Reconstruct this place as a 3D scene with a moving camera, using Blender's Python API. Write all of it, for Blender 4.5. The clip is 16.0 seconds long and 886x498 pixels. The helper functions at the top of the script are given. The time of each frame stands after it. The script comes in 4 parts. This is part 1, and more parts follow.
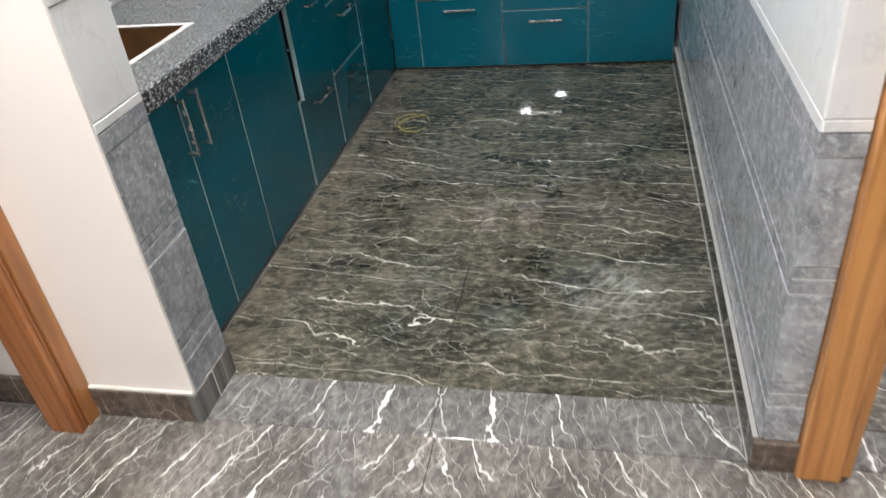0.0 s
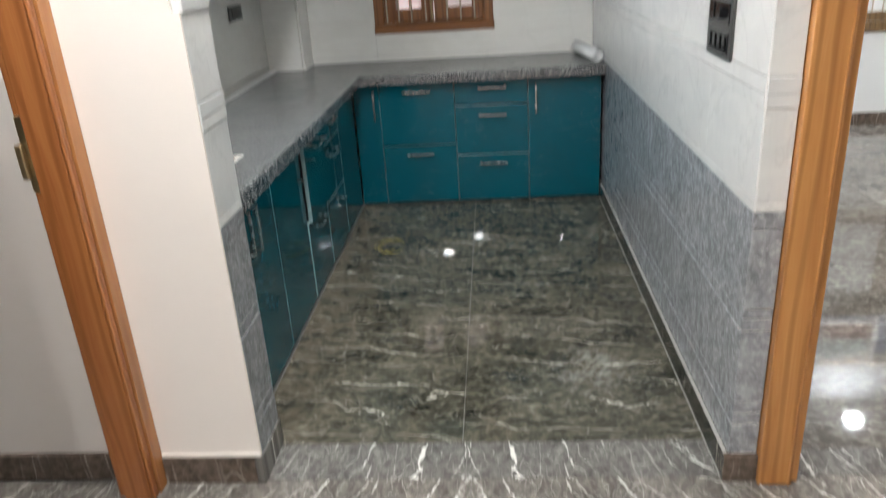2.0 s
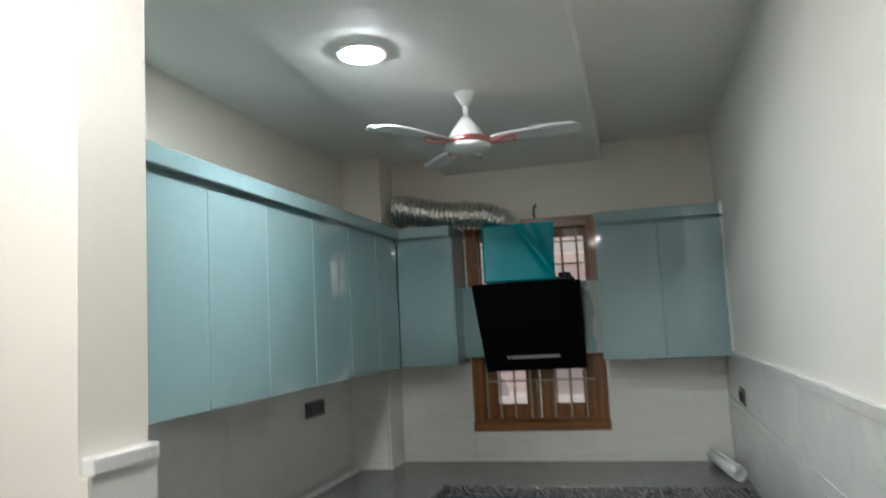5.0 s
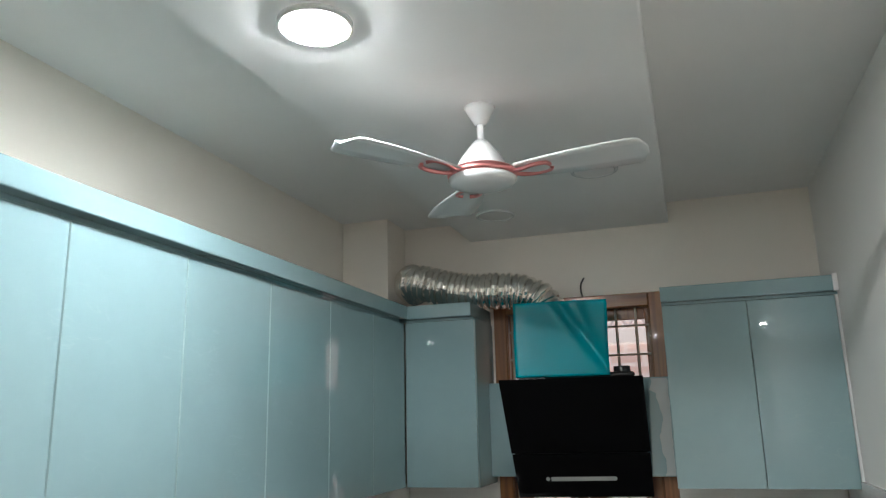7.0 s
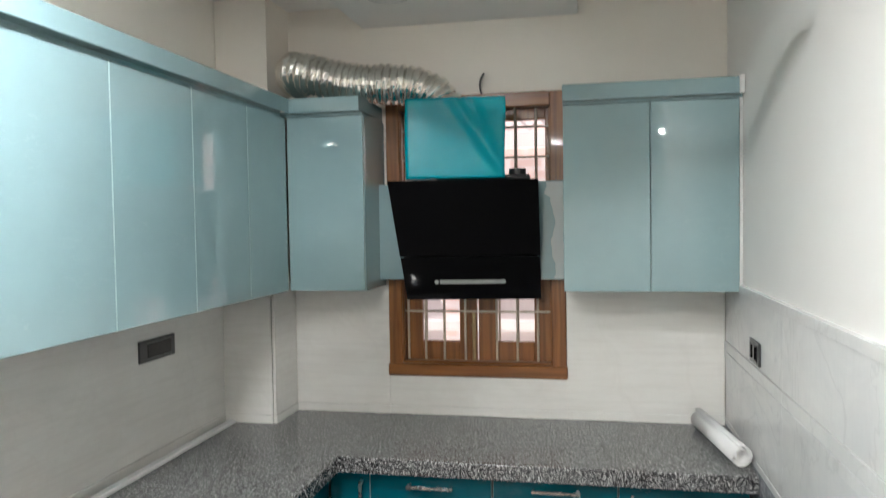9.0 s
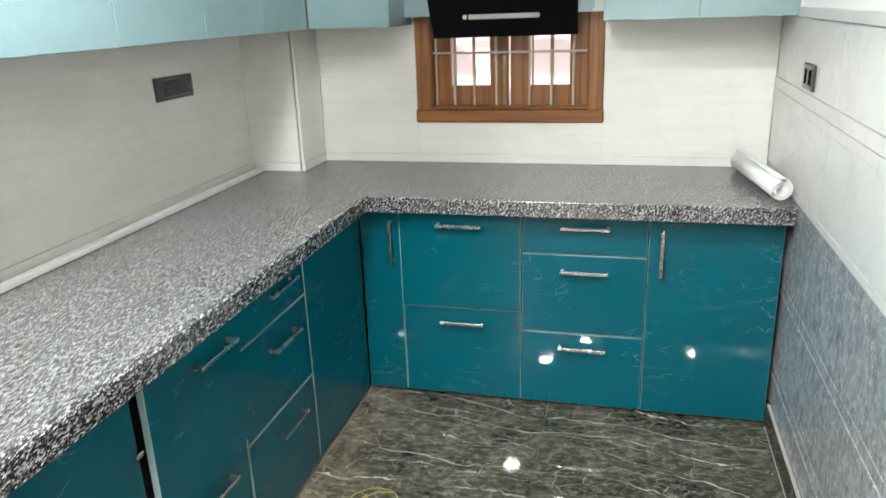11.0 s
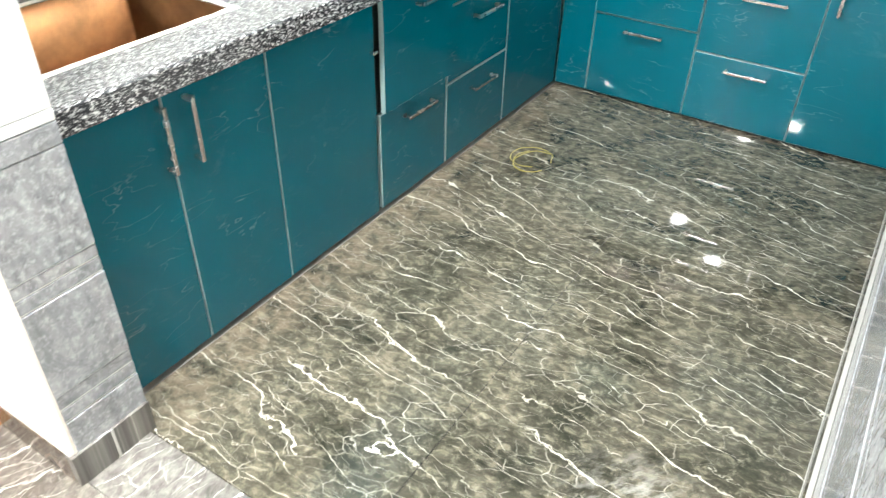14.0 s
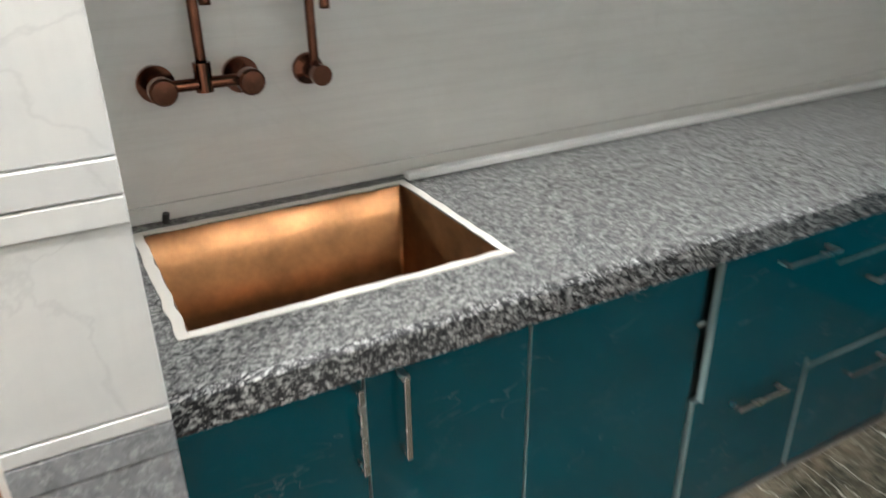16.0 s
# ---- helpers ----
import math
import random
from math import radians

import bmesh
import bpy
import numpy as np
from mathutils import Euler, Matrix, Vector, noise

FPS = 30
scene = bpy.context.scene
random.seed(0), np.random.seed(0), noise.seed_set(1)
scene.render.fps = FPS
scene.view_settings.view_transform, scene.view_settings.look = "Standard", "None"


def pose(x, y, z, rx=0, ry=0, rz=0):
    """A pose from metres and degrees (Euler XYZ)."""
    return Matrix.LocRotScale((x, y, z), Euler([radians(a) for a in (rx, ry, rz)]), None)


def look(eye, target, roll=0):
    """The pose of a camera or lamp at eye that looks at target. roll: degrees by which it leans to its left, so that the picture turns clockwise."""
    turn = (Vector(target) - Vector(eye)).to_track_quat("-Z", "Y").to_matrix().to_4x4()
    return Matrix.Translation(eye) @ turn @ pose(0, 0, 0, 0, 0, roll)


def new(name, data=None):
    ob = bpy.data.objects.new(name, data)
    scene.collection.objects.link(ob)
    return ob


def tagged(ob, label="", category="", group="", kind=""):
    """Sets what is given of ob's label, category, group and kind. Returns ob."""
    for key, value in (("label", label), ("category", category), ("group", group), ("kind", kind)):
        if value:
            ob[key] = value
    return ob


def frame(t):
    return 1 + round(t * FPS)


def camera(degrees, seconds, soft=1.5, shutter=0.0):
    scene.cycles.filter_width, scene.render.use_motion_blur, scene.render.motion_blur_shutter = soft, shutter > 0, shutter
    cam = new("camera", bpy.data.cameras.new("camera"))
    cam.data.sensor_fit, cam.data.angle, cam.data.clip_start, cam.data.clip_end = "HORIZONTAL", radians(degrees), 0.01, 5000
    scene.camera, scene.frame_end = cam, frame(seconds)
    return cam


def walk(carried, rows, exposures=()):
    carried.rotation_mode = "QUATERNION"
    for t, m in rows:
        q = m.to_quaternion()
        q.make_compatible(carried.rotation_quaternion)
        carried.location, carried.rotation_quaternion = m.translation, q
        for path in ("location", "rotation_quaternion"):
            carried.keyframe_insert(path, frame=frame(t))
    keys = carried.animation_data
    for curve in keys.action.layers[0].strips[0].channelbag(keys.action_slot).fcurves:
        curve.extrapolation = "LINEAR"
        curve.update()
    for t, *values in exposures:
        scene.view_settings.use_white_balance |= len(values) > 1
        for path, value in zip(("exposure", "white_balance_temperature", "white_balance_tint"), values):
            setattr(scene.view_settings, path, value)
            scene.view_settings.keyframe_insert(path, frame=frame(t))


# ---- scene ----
cam = camera(62.0, 16.0, soft=1.3, shutter=0.45)
PATH = [
    (0, (0.016, 0.039, 1.423), (-0.403, 1.659, 0.329), -6.7),
    (0.5, (-0.045, -0.189, 1.418), (-0.334, 1.452, 0.312), -4.4),
    (1, (-0.134, -0.363, 1.445), (-0.341, 1.301, 0.355), -3.6),
    (1.5, (-0.237, -0.486, 1.456), (-0.351, 1.203, 0.39), -2.3),
    (2, (-0.273, -0.54, 1.515), (-0.428, 1.305, 0.759), -3.7),
    (2.5, (-0.281, -0.553, 1.539), (-0.401, 1.38, 1.041), -2.9),
    (3, (-0.277, -0.546, 1.582), (-0.402, 1.435, 1.337), -2.8),
    (3.5, (-0.243, -0.507, 1.61), (-0.39, 1.487, 1.552), -3.5),
    (4, (-0.135, -0.355, 1.613), (-0.478, 1.615, 1.622), -2.5),
    (4.5, (-0.082, -0.132, 1.601), (-0.48, 1.828, 1.584), -3.0),
    (5, (-0.079, 0.167, 1.644), (-0.574, 2.094, 1.846), -2.9),
    (5.2, (-0.08, 0.263, 1.679), (-0.635, 2.169, 1.918), -3.4),
    (7.3, (-0.185, 1.175, 1.688), (-0.797, 3.022, 2.15), -1.1),
    (7.5, (-0.167, 1.234, 1.684), (-0.739, 3.105, 2.097), 0.3),
    (8, (-0.17, 1.31, 1.704), (-0.649, 3.246, 1.865), -0.7),
    (8.5, (-0.173, 1.325, 1.7), (-0.603, 3.278, 1.736), -0.8),
    (9, (-0.169, 1.321, 1.687), (-0.559, 3.282, 1.613), -0.9),
    (9.5, (-0.182, 1.376, 1.655), (-0.565, 3.316, 1.355), -1.4),
    (9.7, (-0.165, 1.393, 1.62), (-0.56, 3.319, 1.254), -1.8),
    (11.8, (-0.143, 1.423, 1.47), (-0.835, 3.11, 0.648), -0.2),
    (12, (-0.082, 1.429, 1.497), (-0.966, 3.006, 0.643), -0.2),
    (12.5, (-0.053, 1.287, 1.475), (-1.111, 2.771, 0.652), -0.2),
    (13, (0.005, 1.091, 1.498), (-0.985, 2.577, 0.598), 0.4),
    (13.5, (0.083, 0.929, 1.484), (-0.743, 2.465, 0.507), 1.4),
    (14, (0.209, 0.846, 1.46), (-0.651, 2.205, 0.271), 1.4),
    (14.5, (0.184, 0.81, 1.433), (-0.791, 2.178, 0.349), 0.2),
    (15, (0.15, 0.924, 1.444), (-0.999, 2.306, 0.567), -1.7),
    (15.5, (-0.025, 1.157, 1.42), (-1.378, 2.341, 0.544), -2.4),
    (16, (-0.218, 1.425, 1.419), (-1.803, 2.297, 0.567), -0.9),
]
EXPOSURES = [(0.0, 0.38, 5950, 10), (1.5, 0.26, 6050, 9), (2.5, -0.28, 5700, 6), (3.0, -0.62, 5250, 2), (3.5, -0.9, 5400, 1), (4.0, -0.88, 5550, 1), (5.0, -0.72, 6000, 3), (7.5, -0.02, 6050, 8), (8.0, 0.3, 6450, 10), (8.5, 0.5, 6100, 8), (9.0, 0.44, 6150, 8), (9.7, 0.5, 6150, 8),
             (11.9, 1.4, 6150, 4), (12.5, 1.26, 6200, 4), (13.0, 1.38, 6100, 4), (13.5, 1.56, 6000, 5), (14.0, 1.8, 6100, 6), (14.5, 1.28, 6050, 8), (15.0, 0.8, 6200, 8), (15.4, 0.5, 6100, 7), (16.0, 0.42, 6200, 8)]
walk(cam, [(t, look(eye, target, roll)) for t, eye, target, roll in PATH], EXPOSURES)

# ---- world and lights ----
world = bpy.data.worlds.new("sky")
scene.world = world
world.use_nodes = True
wn = world.node_tree
sky = wn.nodes.new("ShaderNodeTexSky")
sky.sky_type = "NISHITA"
sky.sun_disc = False
sky.sun_elevation, sky.sun_rotation = radians(50), radians(20)
wn.nodes["Background"].inputs["Strength"].default_value = 0.1
wn.links.new(sky.outputs["Color"], wn.nodes["Background"].inputs["Color"])


# main dimensions
XR, XS, XL, XW = 0.374, -1.030, -1.145, -1.735     # right tiles, stub end, base fronts, left wall
YF, YK, YB, YU, YW = 1.278, 1.47, 3.945, 4.18, 4.50   # door plane, threshold end, base fronts, upper fronts, back wall
TOP, CEIL, PANEL = 0.83, 2.648, 2.55
HALL_CEIL, ROOM_CEIL, FAR_Y = 2.75, 3.02, 5.5

KITCHEN_LAMP, HALL_LAMP, ROOM_LAMP = 530.0, 590.0, 800.0   # what the diffusers give off
HALL_LAMPS = [(-1.12, 0.45), (-0.62, 0.95), (-1.05, -1.8), (-0.6, -2.42), (0.74, -2.28)]

# ---- materials ----


def material(name, rough=0.5, metal=0.0, colour=(0.8, 0.8, 0.8), coat=0.0):
    m = bpy.data.materials.new(name)
    m.use_nodes = True
    b = m.node_tree.nodes["Principled BSDF"]
    b.inputs["Base Color"].default_value = (*colour, 1)
    b.inputs["Roughness"].default_value = rough
    b.inputs["Metallic"].default_value = metal
    b.inputs["Coat Weight"].default_value = coat
    return m


class Net:
    """Short hand for building node trees."""

    def __init__(self, m):
        self.t = m.node_tree
        self.b = self.t.nodes["Principled BSDF"]

    def put(self, node, sock, value):
        if hasattr(value, "is_output"):
            self.t.links.new(value, node.inputs[sock])
        else:
            node.inputs[sock].default_value = value

    def node(self, kind, **inputs):
        n = self.t.nodes.new(kind)
        for k, v in inputs.items():
            self.put(n, k, v)
        return n

    def position(self):
        return self.t.nodes.new("ShaderNodeNewGeometry").outputs["Position"]

    def maths(self, op, a, b=0.0, c=0.0):
        n = self.t.nodes.new("ShaderNodeMath")
        n.operation = op
        for i, v in enumerate((a, b, c)):
            self.put(n, i, v)
        return n.outputs[0]

    def mapping(self, vec, scale=(1, 1, 1), turn=0.0, shift=(0, 0, 0)):
        if turn:
            r = self.t.nodes.new("ShaderNodeMapping")
            self.put(r, "Vector", vec)
            r.inputs["Rotation"].default_value = (0, 0, radians(turn))
            vec = r.outputs[0]
        n = self.t.nodes.new("ShaderNodeMapping")
        self.put(n, "Vector", vec)
        n.inputs["Scale"].default_value = scale
        n.inputs["Location"].default_value = shift
        return n.outputs[0]

    def noise(self, vec, scale, detail=4.0, rough=0.5, warp=0.0):
        n = self.node("ShaderNodeTexNoise", Vector=vec, Scale=scale, Detail=detail, Roughness=rough, Distortion=warp)
        return n.outputs["Fac"]

    def ramp(self, fac, *stops):
        n = self.t.nodes.new("ShaderNodeValToRGB")
        self.put(n, "Fac", fac)
        e = n.color_ramp.elements
        while len(e) < len(stops):
            e.new(0.5)
        for el, (p, c) in zip(e, stops):
            el.position = p
            el.color = (c, c, c, 1) if isinstance(c, (int, float)) else (*c, 1)
        return n.outputs["Color"]

    def mix(self, fac, a, b, kind="MIX"):
        n = self.t.nodes.new("ShaderNodeMix")
        n.data_type, n.blend_type = "RGBA", kind
        for sock, v in ((n.inputs[0], fac), (n.inputs[6], a), (n.inputs[7], b)):
            if hasattr(v, "is_output"):
                self.t.links.new(v, sock)
            elif isinstance(v, tuple):
                sock.default_value = (*v, 1)
            else:
                sock.default_value = v
        return n.outputs[2]

    def bump(self, height, strength=0.2, distance=0.002):
        n = self.node("ShaderNodeBump", Height=height, Strength=strength, Distance=distance)
        self.t.links.new(n.outputs[0], self.b.inputs["Normal"])

    def base(self, col):
        self.put(self.b, "Base Color", col)

    def rough(self, v):
        self.put(self.b, "Roughness", v)


def ridge(net, vec, scale, width, detail=5.0, warp=0.6):
    """Thin lines where a noise passes its middle value."""
    n = net.noise(vec, scale, detail, 0.55, warp)
    d = net.maths("ABSOLUTE", net.maths("SUBTRACT", n, 0.5))
    return net.ramp(d, (0.0, 1.0), (width * 0.35, 0.75), (width, 0.0))


def marble_floor(name, dark, mid, vein, turn, stretch, scale=1.0, rough=0.09, thin=0.02):
    m = material(name, rough)
    n = Net(m)
    p = n.position()

    def pushed(vec, size, amount, detail):
        wob = n.node("ShaderNodeTexNoise", Vector=vec, Scale=size, Detail=detail)
        one = n.t.nodes.new("ShaderNodeVectorMath")
        one.operation = "MULTIPLY_ADD"
        n.put(one, 0, wob.outputs["Color"])
        one.inputs[1].default_value = (amount, amount, 0.0)
        n.put(one, 2, vec)
        return one.outputs[0]

    def veined(sx, sy, angle):
        return pushed(pushed(n.mapping(p, (sx, sy, 1), angle), 1.3, 0.32, 2.0), 6.0, 0.045, 4.0)
    q = veined(scale, scale * stretch, turn)
    cloud = n.noise(n.mapping(p, (1, 1.7, 1), turn), 3.0, 8.0, 0.68, 0.7)
    col = n.mix(n.ramp(cloud, (0.3, 0.0), (0.7, 1.0)), dark, mid)
    grain = n.noise(p, 42.0, 5.0, 0.65, 0.4)
    col = n.mix(n.ramp(grain, (0.42, 0.0), (0.72, 0.7)), col, tuple(min(1, c * 1.9) for c in mid))
    # long veins and a finer net of cracks, swelling, thinning and fading out
    def cracks(vec, size, width, seed):
        v = n.node("ShaderNodeTexVoronoi", Vector=n.mapping(vec, (1, 1, 1), 0.0, (seed, seed * 1.7, 0)), Scale=size)
        v.feature, v.voronoi_dimensions = "DISTANCE_TO_EDGE", "2D"
        swell = n.ramp(n.noise(p, 10.0, 3.0, 0.6), (0.34, 0.12), (0.68, 1.0))
        return n.ramp(n.maths("DIVIDE", v.outputs["Distance"], swell), (0.0, 1.0), (width * 0.4, 0.75), (width, 0.0))
    m1 = n.ramp(n.noise(n.mapping(p, (1, 2, 1), turn), 3.6, 4.0, 0.65), (0.43, 0.0), (0.60, 1.0))
    m2 = n.ramp(n.noise(n.mapping(p, (1, 1.5, 1), turn, (5, 2, 0)), 5.5, 4.0, 0.65), (0.42, 0.0), (0.64, 0.8))
    m3 = n.ramp(n.noise(p, 10.0, 4.0, 0.65), (0.46, 0.0), (0.66, 0.38))
    v1 = n.maths("MULTIPLY", cracks(q, 1.5, thin * 1.1, 2.3), m1)
    v0 = n.maths("MULTIPLY", ridge(n, q, 1.5, thin * 0.22, 2.0, 0.0), n.ramp(n.noise(p, 4.0, 4.0, 0.65), (0.44, 0.1), (0.58, 0.9)))
    q2 = veined(scale, scale * stretch * 0.8, turn - 9)
    v2 = n.maths("MULTIPLY", cracks(q2, 3.3, thin * 1.7, 7.1), m2)
    q3 = veined(scale, scale * stretch * 0.55, turn + 14)
    v3 = n.maths("MULTIPLY", cracks(q3, 8.0, thin * 2.6, 4.4), m3)
    v = n.maths("MAXIMUM", n.maths("MAXIMUM", v0, v1), n.maths("MAXIMUM", v2, v3))
    col = n.mix(v, col, vein)
    n.base(col)
    dust = n.noise(p, 1.6, 6.0, 0.7, 0.3)
    n.rough(n.ramp(dust, (0.35, rough * 0.7), (0.75, rough * 2.4)))
    return m


def veined_marble(name, dark, mid, vein, rough=0.02, slope=0.14, dirt=False, mirror=None, wide=1.0, light=2.3, curl=1.0):
    """Dark marble with long broken white veins that run side by side, and a fine web of cracks between them."""
    m = material(name, rough)
    n = Net(m)
    p = n.position()
    sep = n.node("ShaderNodeSeparateXYZ", Vector=p)
    if mirror is not None:
        # book-matched slabs: the veins fan out on both sides of one joint
        comb = n.t.nodes.new("ShaderNodeCombineXYZ")
        n.put(comb, 0, sep.outputs[1])
        n.put(comb, 1, n.maths("ABSOLUTE", n.maths("SUBTRACT", sep.outputs[0], mirror)))
        p = comb.outputs[0]
        sep = n.node("ShaderNodeSeparateXYZ", Vector=p)
    run = n.maths("ADD", sep.outputs[1], n.maths("MULTIPLY", sep.outputs[0], slope))
    sway = n.noise(n.mapping(p, (0.8, 1.5, 1)), 1.6, 2.0, 0.5)
    wobble = n.noise(n.mapping(p, (1.0, 1.6, 1)), 7.0, 3.0, 0.6)
    jag = n.noise(p, 34.0, 3.0, 0.6)

    def band(count, sway_by, wobble_by, width, seed, patch, lo, hi, top):
        """One family of veins: count lines to the metre, broken up by patches drawn out along them."""
        v = n.maths("MULTIPLY_ADD", run, count, n.maths("MULTIPLY", sway, sway_by * curl))
        v = n.maths("ADD", v, n.maths("MULTIPLY", wobble, wobble_by * curl))
        v = n.maths("ADD", v, n.maths("MULTIPLY", jag, 0.016 * count))
        d = n.maths("ABSOLUTE", n.maths("SUBTRACT", n.maths("FRACT", n.maths("ADD", v, seed)), 0.5))
        swell = n.ramp(n.noise(n.mapping(p, (1.0, 1.0, 1), 0.0, (seed * 9, 0, 0)), 16.0, 3.0, 0.65), (0.36, 0.25), (0.68, 1.0))
        line = n.ramp(n.maths("DIVIDE", d, swell), (0.0, 1.0), (width * wide * count * 0.45, 0.8), (width * wide * count, 0.0))
        there = n.ramp(n.noise(n.mapping(p, (1.0, 2.6, 1), -8.0, (seed * 5, seed * 3, 0)), patch, 4.0, 0.62), (lo, 0.0), (hi, top))
        return n.maths("MULTIPLY", line, there)
    cloud = n.noise(n.mapping(p, (1, 1.6, 1)), 2.6, 9.0, 0.7, 0.6)
    col = n.mix(n.ramp(cloud, (0.36, 0.0), (0.66, 1.0)), dark, mid)
    mottle = n.noise(n.mapping(p, (1, 1.5, 1), -8.0), 26.0, 6.0, 0.72, 0.5)
    col = n.mix(n.ramp(mottle, (0.38, 0.6), (0.52, 0.0)), col, tuple(c * 0.6 for c in dark))
    col = n.mix(n.ramp(mottle, (0.52, 0.0), (0.74, 0.7)), col, tuple(min(1, c * light) for c in mid))
    # the web of cracks, in patches
    push = n.node("ShaderNodeTexNoise", Vector=p, Scale=14.0, Detail=3.0)
    moved = n.t.nodes.new("ShaderNodeVectorMath")
    moved.operation = "MULTIPLY_ADD"
    n.put(moved, 0, push.outputs["Color"])
    moved.inputs[1].default_value = (0.05, 0.05, 0.0)
    n.put(moved, 2, n.mapping(p, (0.75, 1.5, 1), -12.0))
    web = n.node("ShaderNodeTexVoronoi", Vector=moved.outputs[0], Scale=15.0)
    web.feature, web.voronoi_dimensions = "DISTANCE_TO_EDGE", "2D"
    net_lines = n.maths("MULTIPLY", n.ramp(web.outputs["Distance"], (0.0, 1.0), (0.035, 0.0)), n.ramp(n.noise(p, 7.0, 5.0, 0.7), (0.47, 0.0), (0.66, 0.55)))
    lines = n.maths("MAXIMUM", band(7.0, 2.4, 0.55, 0.0042, 0.13, 2.6, 0.42, 0.55, 1.0), band(13.0, 3.4, 1.1, 0.0024, 0.57, 3.6, 0.46, 0.60, 0.8))
    lines = n.maths("MAXIMUM", lines, band(27.0, 5.0, 2.4, 0.0015, 0.31, 5.0, 0.47, 0.64, 0.55))
    col = n.mix(n.maths("MAXIMUM", lines, net_lines), col, vein)
    if dirt:
        # a dusty hand smear near the entrance, brown building dust along the long cabinets
        d = n.node("ShaderNodeVectorMath", Vector=n.position())
        d.operation = "DISTANCE"
        d.inputs[1].default_value = (0.05, 1.92, 0)
        smear = n.maths("MULTIPLY", n.ramp(d.outputs["Value"], (0.05, 1.0), (0.20, 0.0)), n.ramp(n.noise(n.mapping(p, (3, 1, 1), 35), 11.0, 6.0, 0.7), (0.46, 0.0), (0.66, 0.55)))
        col = n.mix(smear, col, (0.46, 0.45, 0.42))
        near = n.ramp(n.maths("ADD", sep.outputs[0], 1.2), (0.06, 1.0), (0.34, 0.0))
        col = n.mix(n.maths("MULTIPLY", near, n.ramp(n.noise(p, 12.0, 7.0, 0.75), (0.40, 0.0), (0.70, 0.6))), col, (0.34, 0.27, 0.19))
    n.base(col)
    n.rough(n.ramp(n.noise(p, 1.6, 6.0, 0.7, 0.3), (0.35, rough), (0.75, rough * 2.5)))
    return m


def tile_stone(name, light, shade, vein, amount, rough=0.16, vein_scale=2.4, soft=0.03, mixed=3.0, speck=0.0, lie=(9, 9, 1.2), lines=0.35):
    m = material(name, rough)
    n = Net(m)
    geo = n.position()
    rnd = n.t.nodes.new("ShaderNodeObjectInfo").outputs["Random"]
    off = n.t.nodes.new("ShaderNodeVectorMath")
    off.operation = "ADD"
    n.put(off, 0, geo)
    n.put(off, 1, n.maths("MULTIPLY", rnd, mixed))
    p = off.outputs[0]
    c = n.mix(n.ramp(n.noise(n.mapping(p, (1, 1, 1.6)), 4.0, 7.0, 0.65, 0.8), (0.33, 0.0), (0.68, 1.0)), light, shade)
    streak = n.noise(n.mapping(geo, lie), 7.0, 4.0, 0.6, 0.3)
    c = n.mix(n.maths("MULTIPLY", n.ramp(streak, (0.45, 0.0), (0.7, 1.0)), lines * amount), c, vein)
    v = ridge(n, p, vein_scale, soft, 6.0, 1.1)
    if speck:
        cloudy = n.noise(n.mapping(p, (1, 1, 0.7)), 26.0, 6.0, 0.72, 0.4)
        c = n.mix(n.ramp(cloudy, (0.40, 0.0), (0.70, speck)), c, vein)
        c = n.mix(n.ramp(n.noise(p, 60.0, 4.0, 0.7), (0.50, 0.0), (0.74, speck)), c, tuple(min(1, k * 1.5) for k in light))
    n.base(n.mix(n.maths("MULTIPLY", v, amount), c, vein))
    n.rough(n.ramp(n.noise(p, 6.0, 4.0), (0.3, rough * 0.8), (0.7, rough * 1.6)))
    return m


def paint(name, colour, rough=0.55, var=0.06):
    m = material(name, rough)
    n = Net(m)
    p = n.position()
    a = n.noise(p, 1.3, 5.0, 0.6)
    n.base(n.mix(n.ramp(a, (0.3, 0.0), (0.7, 1.0)), colour, tuple(c * (1 - var) for c in colour)))
    n.bump(n.noise(p, 160.0, 4.0, 0.6), 0.12, 0.0008)
    return m


def gloss_board(name, colour, rough=0.07, scratch=0.25, coat=0.35, ripple=0.0):
    m = material(name, rough, coat=coat)
    n = Net(m)
    p = n.position()
    c2 = tuple(c * 0.9 for c in colour)
    c = n.mix(n.ramp(n.noise(p, 2.0, 5.0, 0.6), (0.35, 0.0), (0.7, 1.0)), colour, c2)
    dust = n.noise(n.mapping(p, (1, 1, 2.2)), 5.0, 8.0, 0.72, 0.6)
    smear = n.ramp(dust, (0.58, 0.0), (0.8, scratch))
    scr = n.maths("MULTIPLY", ridge(n, n.mapping(p, (1.0, 1.0, 3.4), 20), 4.2, 0.006, 3.0, 0.4), n.ramp(n.noise(p, 5.0, 2.0), (0.52, 0.0), (0.62, scratch)))
    n.base(n.mix(n.maths("MAXIMUM", n.maths("MULTIPLY", smear, 0.35), scr), c, (0.55, 0.65, 0.66)))
    n.rough(n.ramp(dust, (0.4, rough), (0.8, rough * 3.5)))
    # the slow waves and orange peel of a pressed gloss board
    wave = n.noise(p, 5.0, 2.0)
    n.bump(n.maths("ADD", wave, n.maths("MULTIPLY", n.noise(n.mapping(p, (1, 1, 0.6)), 42.0, 2.0), ripple)) if ripple else wave, 0.03, 0.002)
    return m


